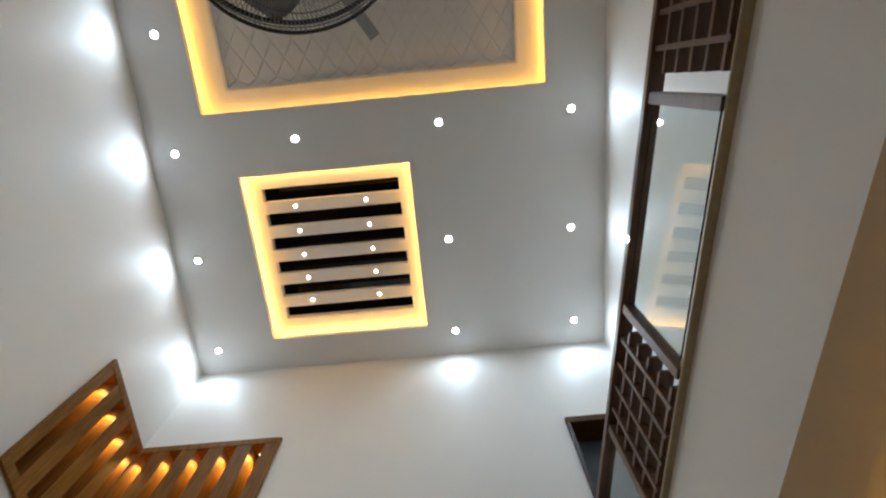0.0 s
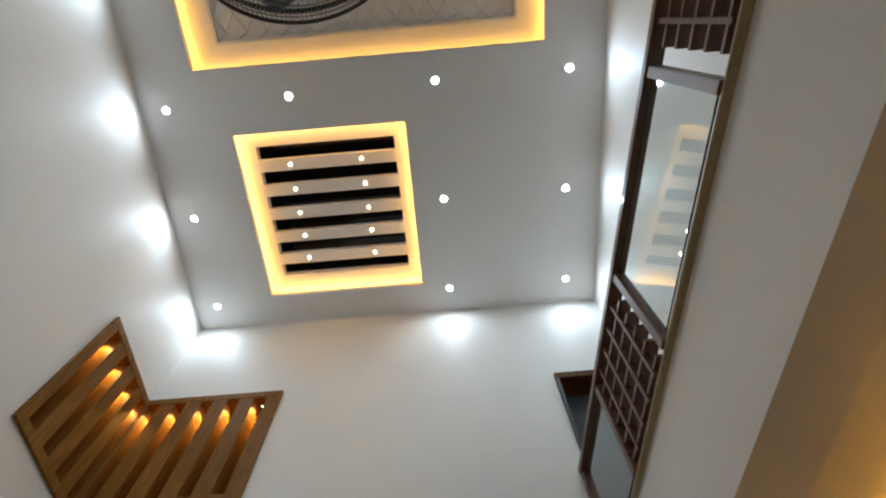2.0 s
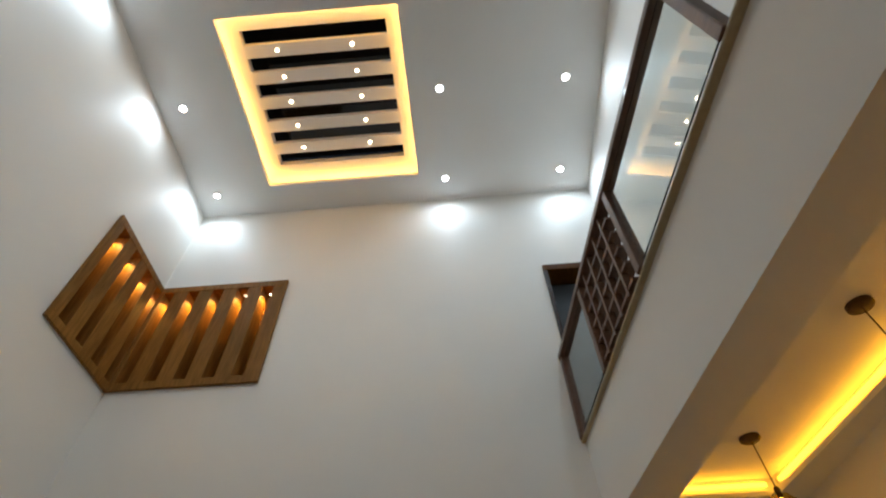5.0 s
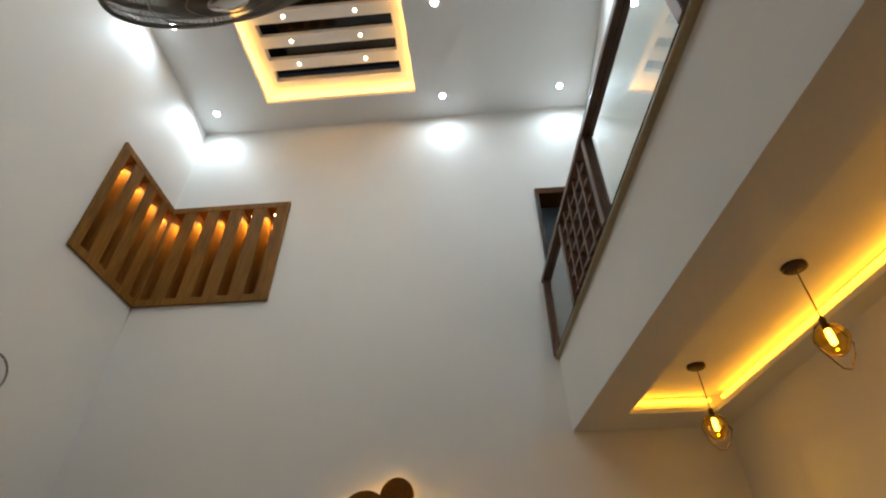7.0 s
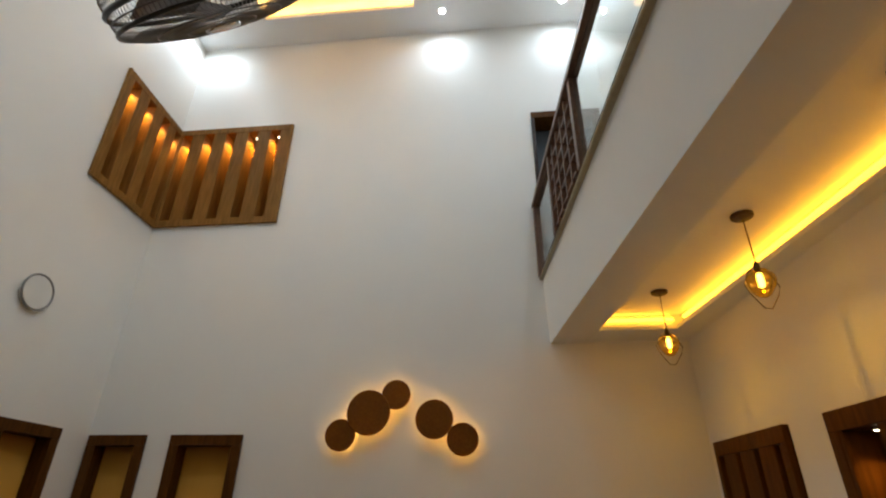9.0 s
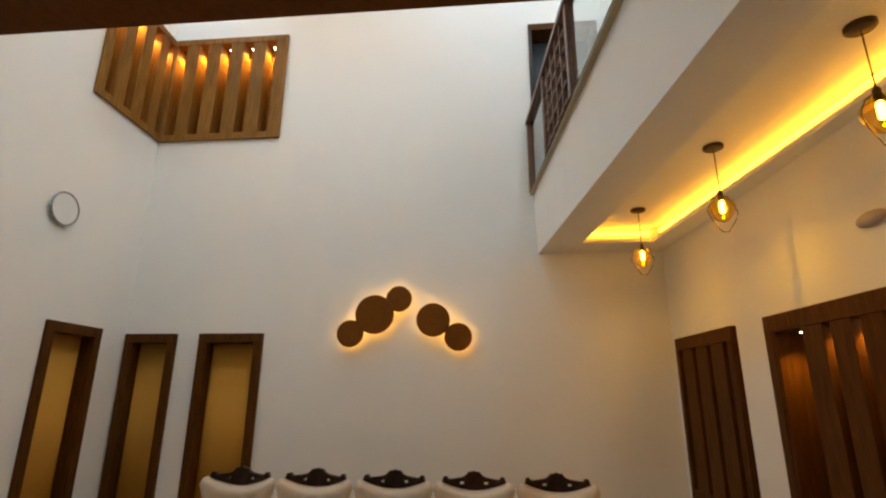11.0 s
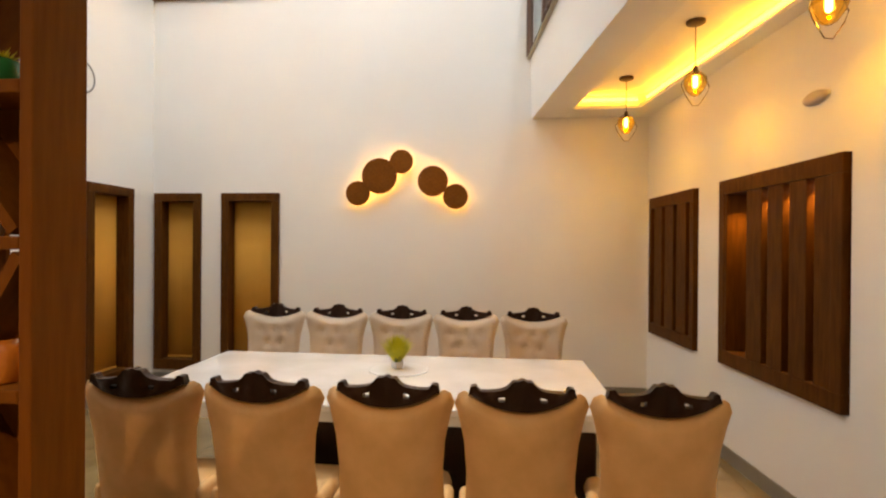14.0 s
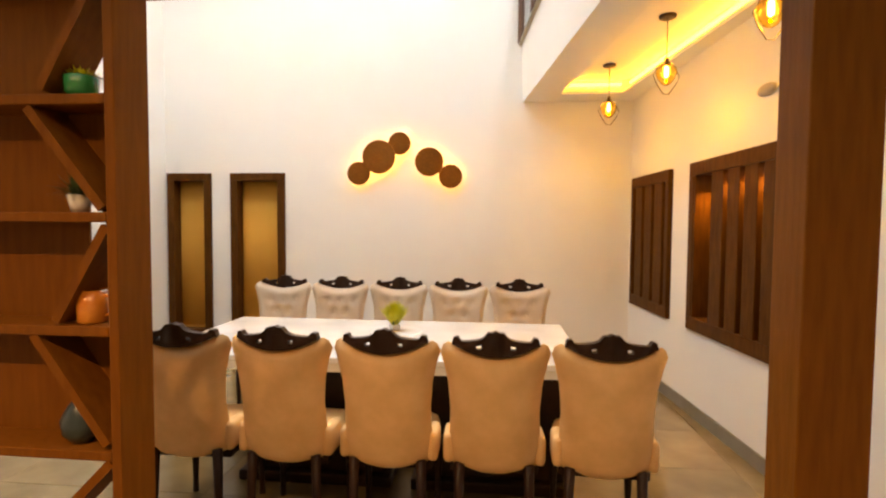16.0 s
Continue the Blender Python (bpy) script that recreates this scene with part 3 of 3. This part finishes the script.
# ---- pendant lamps ----
def pendant(x, y):
    p = thing("pendant_lamp", pose(x, y, ZS + 0.145), "small amber glass pendant lamp with a bronze wire loop, switched on", "pendant lamp", "dining pendants")
    part("canopy", turned([(0.058, 0), (0.058, -0.014), (0.05, -0.02), (0.008, -0.024)], 24), bronze, p, smooth=False)
    part("cord", tube([(0, 0, -0.02), (0, 0, -0.30)], 0.0035, 6), bronze, p)
    part("socket", turned([(0.010, -0.285), (0.015, -0.295), (0.015, -0.335), (0.011, -0.345)], 14), bronze, p)
    shade_ob = part("glass_shade", turned([(0.016, -0.325), (0.045, -0.335), (0.068, -0.365), (0.072, -0.395), (0.060, -0.43), (0.034, -0.465), (0.015, -0.475), (0.013, -0.472), (0.032, -0.462), (0.057, -0.428), (0.069, -0.395), (0.065, -0.367), (0.043, -0.338), (0.018, -0.329)], 10), amber_glass, p, "faceted amber glass shade")
    shade_ob.visible_shadow = False
    part("bulb", turned([(0.006, -0.345), (0.014, -0.352), (0.015, -0.38), (0.014, -0.415), (0.004, -0.424)], 12), filament, p, "glowing filament bulb", smooth=True)
    bm = tube([(0.0, 0, -0.30), (0.06, 0.014, -0.345), (0.094, 0.022, -0.41), (0.075, 0.018, -0.46), (0.02, 0.005, -0.535), (-0.02, -0.005, -0.535), (-0.075, -0.018, -0.46), (-0.094, -0.022, -0.41), (-0.06, -0.014, -0.345)], 0.003, 6, closed=True)
    part("wire_loop", bm, bronze, p)
    lamp("pendant_glow", "SPOT", 4.0, (1.0, 0.49, 0.010), pose(x, y, ZS + 0.145 - 0.445), spot=178, radius=0.005)
    return p


for x, y in ((1.965, 3.01), (2.12, 1.935), (2.28, 0.90)):
    pendant(x, y)

sensor = thing("wall_light", pose(x_right(1.42), 1.42, 2.27, 0, -90, 0), "oval mauve-grey plastic wall light, switched off", "wall light")
cover = part("cover", turned([(0.034, 0.0), (0.036, 0.018), (0.032, 0.030), (0.015, 0.036)], 28), pillow_grey, sensor, smooth=True)
cover.scale = (1.0, 2.6, 1.0)
plate = part("base_plate", turned([(0.038, -0.001), (0.038, 0.006)], 28), white_glaze, sensor)
plate.scale = (1.0, 2.6, 1.0)

# ---- dining table ----
TX0, TX1, TY0, TY1, TZ = -0.885, 1.412, 0.72, 1.78, 0.78
table = thing("dining_table", pose(0, 0, 0), "long dining table with a thick white marble top on dark pedestals", "table")
part("tabletop", box(TX0, TY0, TZ - 0.035, TX1, TY1, TZ, 0.008), marble, table, "white marble top")
part("apron", box(TX0 + 0.03, TY0 + 0.03, TZ - 0.085, TX1 - 0.03, TY1 - 0.03, TZ - 0.035, 0.004), marble, table, "marble edge band")
for x in (-0.05, 0.94):
    part("pedestal", box(x - 0.40, 0.98, 0.06, x + 0.40, 1.5, TZ - 0.085, 0.012), dark_wood, table, "dark wooden pedestal")
    part("plinth", box(x - 0.44, 0.93, 0.0, x + 0.44, 1.56, 0.06, 0.01), dark_wood, table)


# ---- dining chairs ----
def half_width(z):
    return float(np.interp(z, [0.37, 0.395, 0.43, 0.49, 0.56, 0.66, 0.78, 0.88, 0.92, 0.95, 0.985, 1.0], [0.120, 0.168, 0.192, 0.200, 0.197, 0.193, 0.202, 0.224, 0.238, 0.246, 0.246, 0.230]))


def back_top(u):
    return 0.908 + 0.058 * min(abs(u) / 0.78, 1.0) ** 2.0 - 0.050 * (max(abs(u) - 0.78, 0) / 0.22) ** 2.2


def back_shape(front):
    """The padded back, from its middle sheet to the outer (or inner) skin."""
    bm = bmesh.new()
    nu, nv = 22, 22
    rows = []
    buttons = [(-0.5, 0.82), (0.0, 0.82), (0.5, 0.82), (-0.25, 0.72), (0.25, 0.72), (-0.5, 0.62), (0.0, 0.62), (0.5, 0.62)]
    for j in range(nv + 1):
        row = []
        for i in range(nu + 1):
            u = -1 + 2 * i / nu
            v = j / nv
            z = 0.372 + 0.04 * abs(u) ** 5 + v * (back_top(u) - 0.372 - 0.04 * abs(u) ** 5)
            x = u * half_width(z)
            mid = 0.05 * abs(u) ** 2.4 - 0.10 * (z - 0.45) - 0.03 * math.sin((z - 0.4) * 4.6)
            puff = 0.045 * max(0.0, 1 - abs(u) ** 5) ** 0.5 * max(0.0, 1 - abs(2 * v - 1) ** 8) ** 0.5
            if front:
                dent = sum(math.exp(-((u - bu) * 0.2 / 0.028) ** 2 - ((z - bz) / 0.028) ** 2) for bu, bz in buttons)
                y = mid + puff * 1.15 - 0.02 * min(dent, 1.0) * (puff > 0.01)
            else:
                y = mid - puff
            row.append(bm.verts.new((x, y, z)))
        rows.append(row)
    for a, b in zip(rows, rows[1:]):
        for i in range(nu):
            q = (a[i], a[i + 1], b[i + 1], b[i])
            bm.faces.new(q if not front else q[::-1])
    return bm, buttons


def crest_shape():
    """A carved crest: scroll ends, a domed middle and two pierced eyes."""
    bm = bmesh.new()
    n, m = 48, 8
    rows = []
    for j in range(m + 1):
        row = []
        for i in range(n + 1):
            u = -1 + 2 * i / n
            low = 0.912 + 0.047 * u * u
            top = 0.972 + 0.026 * math.exp(-(u / 0.27) ** 4) + 0.020 * math.exp(-(u / 0.52) ** 2) + 0.018 * math.exp(-((abs(u) - 0.91) / 0.07) ** 4) - 0.018 * max(abs(u) - 0.97, 0) / 0.03 + 0.003 * math.cos(u * 34) * math.exp(-(u / 0.3) ** 4)
            z = low + (top - low) * j / m
            x = u * 0.180 + (0.006 * math.copysign(1, u) * (j / m) if abs(u) > 0.93 else 0)
            mid = 0.05 * abs(u * 0.8) ** 2.4 - 0.10 * (z - 0.45) - 0.03 * math.sin((z - 0.4) * 4.6)
            carve = 0.006 * math.cos(u * 11) * math.sin(math.pi * j / m)
            row.append(bm.verts.new((x, mid - 0.030 - carve, z)))
        rows.append(row)
    for j, (a, b) in enumerate(zip(rows, rows[1:])):
        for i in range(n):
            u = -1 + 2 * (i + 0.5) / n
            if abs(abs(u) - 0.40) < 0.065 and 3 <= j <= 4:
                continue
            bm.faces.new((a[i], a[i + 1], b[i + 1], b[i]))
    geom = bmesh.ops.extrude_face_region(bm, geom=bm.faces[:])
    bmesh.ops.translate(bm, vec=(0, 0.036, 0), verts=[v for v in geom["geom"] if isinstance(v, bmesh.types.BMVert)])
    bmesh.ops.recalc_face_normals(bm, faces=bm.faces)
    return bm


def chair(m):
    c = thing("dining_chair", m, "upholstered beige dining chair with a button-tufted back and dark carved crest", "chair", "dining chairs")
    bm, buttons = back_shape(False)
    part("back_cover", bm, fabric, c, "plain beige suede back", smooth=True)
    bm, _ = back_shape(True)
    cushion = part("back_cushion", bm, cream, c, "cream button-tufted inner back", smooth=True)
    knob = None
    for u, z in buttons:
        mid = 0.05 * abs(u) ** 2.4 - 0.10 * (z - 0.45) - 0.03 * math.sin((z - 0.4) * 4.6)
        m_knob = pose(u * half_width(z), mid + 0.034, z)
        if knob is None:
            bm = bmesh.new()
            bmesh.ops.create_uvsphere(bm, u_segments=8, v_segments=5, radius=0.009)
            knob = part("button", bm, cream, cushion, smooth=True)
            knob.matrix_basis = m_knob
        else:
            share("button", knob, m_knob, cushion)
    part("crest", crest_shape(), dark_wood, c, "dark carved wooden crest", smooth=False)
    bm = box(-0.196, 0.0, 0.39, 0.196, 0.44, 0.490, 0.045)
    part("seat", bm, fabric, c, smooth=True)
    part("seat_rail", box(-0.195, 0.04, 0.362, 0.195, 0.425, 0.40, 0.006), dark_wood, c)
    for sx in (-1, 1):
        part("side_wing", box(sx * 0.200 - 0.024, 0.0, 0.410, sx * 0.200 + 0.024, 0.16, 0.545, 0.022), fabric, c, smooth=True)
        part("front_leg", tube([(sx * 0.18, 0.40, 0.37), (sx * 0.185, 0.405, 0.25), (sx * 0.185, 0.405, 0.06), (sx * 0.185, 0.405, 0.0)], [0.026, 0.022, 0.014, 0.017], 10), dark_wood, c, smooth=True)
        part("back_leg", tube([(sx * 0.15, 0.0, 0.42), (sx * 0.155, -0.005, 0.2), (sx * 0.165, -0.03, 0.0)], [0.024, 0.020, 0.016], 8), dark_wood, c, smooth=True)
    return c


NEAR = [(-0.465, 2), (0.005, -1), (0.483, 0), (0.955, 1), (1.430, -2)]
FAR = [(-0.850, 1), (-0.350, -1), (0.155, 0), (0.655, 1), (1.160, -1)]
first = chair(pose(NEAR[0][0], 0.40, 0, 0, 0, NEAR[0][1]))
for x, turn in NEAR[1:]:
    copy_thing(first, pose(x, 0.40, 0, 0, 0, turn))
for x, turn in FAR:
    copy_thing(first, pose(x, 2.41, 0, 0, 0, 180 + turn) @ Matrix.Diagonal((1.06, 1, 1, 1)))


# ---- table decoration ----
def tuft(parent, name, count, spread, length, mat, seed, z0):
    rng = random.Random(seed)
    bm = bmesh.new()
    for _ in range(count):
        a, lean = rng.uniform(0, math.tau), rng.uniform(0.05, 1.0) ** 0.8 * spread
        l = length * rng.uniform(0.65, 1.05)
        base = Vector((math.cos(a) * 0.015 * rng.random(), math.sin(a) * 0.015 * rng.random(), z0))
        d = Vector((math.cos(a) * math.sin(lean), math.sin(a) * math.sin(lean), math.cos(lean)))
        side = d.cross(Vector((0, 0, 1))).normalized() * rng.uniform(0.003, 0.006) if lean > 0.02 else Vector((0.004, 0, 0))
        p1, p2 = base + d * l * 0.55, base + d * l + Vector((0, 0, -l * 0.12 * lean))
        v = [bm.verts.new(p) for p in (base - side * 0.5, base + side * 0.5, p1 + side, p1 - side, p2)]
        bm.faces.new(v[:4])
        bm.faces.new((v[3], v[2], v[4]))
    return part(name, bm, mat, parent)


plant = thing("potted_plant", pose(0.315, 1.42, TZ), "small yellow-green grass plant in a white square pot", "plant")
part("pot", turned([(0.030, 0), (0.032, 0.002), (0.038, 0.038), (0.035, 0.038), (0.032, 0.028)], 4), white_glaze, plant, "white pot")
tuft(plant, "inner_leaves", 130, 0.75, 0.085, leaf_dark, 4, 0.026)
tuft(plant, "leaves", 560, 0.72, 0.172, leaf_green, 3, 0.026)
doily = tagged(part("table_mat", turned([(0.17, 0.0), (0.172, 0.003), (0.165, 0.005)], 40), white_glaze), "round white mat on the marble table top", "table mat")
doily.location = (0.33, 1.40, TZ)
plant.location.z = TZ + 0.005

# ---- wooden partition ----
PY, PYF = -0.487, -0.343
PX0, PX1 = -0.122, -0.092
portal = thing("wooden_partition", pose(0, 0, 0), "brown wooden portal frame between the rooms", "partition")
part("post", box(1.69, PY, 0, 1.86, PYF, 2.2, 0.004), brown, portal)
part("header", box(-1.35, PYF - 0.06, 2.2, 1.86, -0.16, 2.27, 0.004), brown, portal)

shelf = thing("display_shelf", pose(0, 0, 0), "brown wooden display shelf with slanted boards and open bays", "shelf")
SX0, SX1, SY0, SY1 = -1.35, PX1, PY, PYF
part("side_board", box(SX1 - 0.03, SY0, 0, SX1, SY1, 2.2, 0.003), brown, shelf)
part("side_board", box(SX0, SY0, 0, SX0 + 0.03, SY1, 2.2, 0.003), brown, shelf)
for z in (0.04, 0.80, 1.155, 1.475, 1.80, 2.18):
    part("shelf_board", box(SX0 + 0.03, SY0, z - 0.014, SX1 - 0.03, SY1, z + 0.014, 0.003), brown, shelf)
for xa, za, xb, zb in ((-0.13, 2.16, -0.32, 1.83), (-0.13, 1.45, -0.29, 1.18), (-0.13, 0.78, -0.50, 0.40), (-0.36, 1.78, -0.14, 1.50), (-0.36, 1.14, -0.14, 0.83)):
    d = Vector((xb - xa, 0, zb - za)).normalized()
    n = Vector((d.z, 0, -d.x)) * 0.013
    p = [Vector((xa, 0, za)), Vector((xb, 0, zb))]
    bm = bmesh.new()
    loop = [p[0] - n, p[0] + n, p[1] + n, p[1] - n]
    lo = [bm.verts.new((q.x, SY0 + 0.005, q.z)) for q in loop]
    hi = [bm.verts.new((q.x, SY1 - 0.005, q.z)) for q in loop]
    bm.faces.new(lo)
    bm.faces.new(hi[::-1])
    for k in range(4):
        bm.faces.new((lo[k], lo[(k + 1) % 4], hi[(k + 1) % 4], hi[k]))
    bmesh.ops.recalc_face_normals(bm, faces=bm.faces)
    part("slanted_board", bm, brown, shelf)

for z0, z1 in ((0.814, 1.141), (0.054, 0.45)):
    part("back_panel", box(SX0 + 0.03, SY1 - 0.012, z0, SX1 - 0.03, SY1 - 0.002, z1), brown, shelf)
GAP = -0.285          # the open slot beside the shelf's end board begins here
for z0, z1 in ((1.814, 2.166), (1.489, 1.786), (1.169, 1.461)):
    part("back_panel", box(SX0 + 0.03, SY1 - 0.012, z0, GAP, SY1 - 0.002, z1), brown, shelf)
bm = bmesh.new()
corner = ((GAP, 1.555), (-0.24, 1.492), (SX1 - 0.03, 1.492), (SX1 - 0.03, 1.786), (GAP, 1.786))
near = [bm.verts.new((x, SY1 - 0.012, z)) for x, z in corner]
far = [bm.verts.new((x, SY1 - 0.002, z)) for x, z in corner]
bm.faces.new(near)
bm.faces.new(far[::-1])
for k in range(5):
    bm.faces.new((near[k], near[(k + 1) % 5], far[(k + 1) % 5], far[k]))
bmesh.ops.recalc_face_normals(bm, faces=bm.faces)
part("back_panel", bm, brown, shelf)

# things on the shelf
pot = thing("flower_pot", pose(-0.245, PY + 0.07, 1.815), "green glazed pot with a yellow-green plant", "plant pot")
part("pot", turned([(0.030, 0), (0.042, 0.02), (0.045, 0.06), (0.040, 0.065), (0.034, 0.05)], 20), green_glaze, pot, smooth=True)
tuft(pot, "leaves", 90, 1.2, 0.05, leaf_green, 5, 0.05)
pot = thing("flower_pot", pose(-0.25, PY + 0.06, 1.49), "small pale pot with a dark green plant", "plant pot")
part("pot", turned([(0.022, 0), (0.034, 0.05), (0.030, 0.05), (0.026, 0.035)], 18), white_glaze, pot, smooth=True)
tuft(pot, "leaves", 110, 1.5, 0.085, leaf_dark, 6, 0.045)
mug = thing("mug", pose(-0.222, PY + 0.065, 1.17), "amber patterned mug on the shelf board", "mug")
part("body", turned([(0.036, 0), (0.040, 0.004), (0.042, 0.05), (0.036, 0.095), (0.032, 0.095), (0.034, 0.02)], 22), mug_glass, mug, smooth=True)
part("handle", tube([(0.038 + 0.028 * math.sin(a), 0, 0.05 - 0.03 * math.cos(a)) for a in [math.pi * k / 8 for k in range(9)]], 0.005, 6), mug_glass, mug, smooth=True)
vase = thing("vase", pose(-0.26, PY + 0.06, 0.815), "dark slate round vase on the shelf board", "vase")
part("body", turned([(0.025, 0), (0.05, 0.03), (0.055, 0.07), (0.035, 0.11), (0.018, 0.13), (0.020, 0.14), (0.014, 0.14)], 22), slate, vase, smooth=True)
pot = thing("flower_pot", pose(-0.19, PY + 0.075, 0.054), "white ribbed pot with small green and white flowers", "plant pot")
part("pot", turned([(0.04, 0), (0.06, 0.30), (0.055, 0.30), (0.05, 0.25)], 18), white_glaze, pot, smooth=True)
tuft(pot, "leaves", 160, 1.3, 0.16, leaf_dark, 8, 0.28)

# ---- fan on the partition ----
AIM = Vector((0.203, 0.753, -0.626))
FC = Vector((0.005, 0.295, 2.785))
fan_m = Matrix.Translation(FC) @ AIM.to_track_quat("-Z", "Y").to_matrix().to_4x4()
fan = thing("wall_fan", fan_m, "grey metal caged fan tilted down over the dining room", "fan")
R, H = 0.28, 0.07


def ring(r, z, thick, steps=64):
    return tube([(r * math.cos(a), r * math.sin(a), z) for a in [math.tau * k / steps for k in range(steps)]], thick, 6, closed=True)


part("front_rim", ring(R, 0, 0.008), black_metal, fan, smooth=True)
part("lower_rim", ring(R * 0.97, -0.05, 0.006), black_metal, fan, smooth=True)
bm = bmesh.new()
for k in range(120):
    a = math.tau * k / 120
    d = Vector((math.cos(a), math.sin(a), 0))
    swirl = Vector((math.cos(a + 0.22), math.sin(a + 0.22), 0))
    tube([swirl * 0.05 + Vector((0, 0, -0.085)), swirl * R * 0.5 + Vector((0, 0, -0.08)), d * R * 0.85 + Vector((0, 0, -0.065)), d * R * 0.97 + Vector((0, 0, -0.05)), d * R], 0.0012, 4, bm=bm)
    tube([d * R, d * R * 1.005 + Vector((0, 0, H * 0.5)), d * R * 0.98 + Vector((0, 0, H)), d * R * 0.75 + Vector((0, 0, H + 0.045)), d * R * 0.3 + Vector((0, 0, H + 0.06))], 0.0012, 4, bm=bm)
tagged(part("wire_cage", bm, grille_metal, fan, "fine wire cage"), kind="stuff")
for r, z in ((0.10, -0.083), (0.18, -0.076), (0.276, -0.025), (0.20, H + 0.045)):
    part("cage_ring", ring(r, z, 0.0022), grille_metal, fan)
part("hub_cap", turned([(0.02, -0.096), (0.05, -0.092), (0.055, -0.082)], 24), chrome, fan, "round chrome hub cap", smooth=True)
for k in range(3):
    bm = bmesh.new()
    rows = []
    for j in range(9):
        r = 0.035 + 0.215 * j / 8
        wd = 0.05 + 0.09 * math.sin(math.pi * min(j / 8 * 0.75 + 0.12, 1))
        rows.append([bm.verts.new((r, wd * s, -0.01 + 0.04 * s + 0.01 * s * s)) for s in (-0.6, -0.2, 0.2, 0.6)])
    for p, q in zip(rows, rows[1:]):
        for i in range(3):
            bm.faces.new((p[i], q[i], q[i + 1], p[i + 1]))
    bmesh.ops.solidify(bm, geom=bm.faces[:], thickness=0.003)
    blade = part("blade", bm, blade_plastic, fan, smooth=True)
    blade.matrix_basis = pose(0, 0, 0, 0, 0, 120 * k + 20)
part("motor", turned([(0.03, 0.02), (0.045, 0.06), (0.085, 0.13), (0.09, 0.22), (0.06, 0.26), (0.02, 0.27)], 24), grille_metal, fan, smooth=True)
arm = [fan_m.inverted() @ Vector(p) for p in ((-0.13, -0.10, 3.06), (-0.28, -0.21, 2.70), (-0.30, -0.22, 2.265))]
part("bracket", tube([(0, 0, 0.25), *arm], 0.016, 8), black_metal, fan, smooth=True)

# ---- round fitting on the side wall ----
disc = thing("wall_clock", pose(x_left(2.72), 2.72, 2.95, 0, 90, 0), "round white wall clock with a thin grey rim", "clock")
part("face", turned([(0.135, 0.0), (0.135, 0.030), (0.125, 0.034)], 40), white_glaze, disc, "plain white face")
part("rim", tube([(0.138 * math.cos(a), 0.138 * math.sin(a), 0.030) for a in [math.tau * k / 48 for k in range(48)]], 0.009, 8, closed=True), grille_metal, disc, "grey metal rim", smooth=True)

# ---- ceiling fan in the tray ----
cf = thing("ceiling_fan", pose(-0.55, -0.33, ZT), "white ceiling fan hanging in the ceiling tray", "ceiling fan")
part("rod", turned([(0.05, 0), (0.045, -0.05), (0.014, -0.07), (0.014, -0.32)], 16), white_glaze, cf, smooth=True)
part("motor", turned([(0.03, -0.30), (0.10, -0.33), (0.12, -0.37), (0.10, -0.41), (0.03, -0.42)], 24), white_glaze, cf, smooth=True)
for k in range(3):
    b = part("blade", box(0.10, -0.055, -0.385, 0.66, 0.055, -0.375, 0.004), blade_plastic, cf)
    b.matrix_basis = pose(0, 0, 0, 0, 0, 59 + 120 * k)

# ---- assumed lamps of the room behind, out of view, lighting the chair backs ----
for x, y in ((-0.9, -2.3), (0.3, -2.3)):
    downlight(x, y, 2.9, 0.055, lens_warm, white_glaze, "assumed round warm recessed downlight of the unseen rear room, switched on", "rear downlights", 34.0, (1.0, 0.60, 0.26), 150)

# ---- floor tiles ----
tile_bm = box(-0.2985, -0.2985, -0.004, 0.2985, 0.2985, 0.0)
tile_ob = part("tile", tile_bm, tile, floor)
tile_ob.location = (-2.7, YF - 0.3, 0)
for i in range(10):
    for j in range(14):
        if i or j:
            share("tile", tile_ob, pose(-2.7 + 0.6 * i, YF - 0.3 - 0.6 * j, 0, 0, 0, 90 * ((i * 7 + j * 3) % 4)), floor)
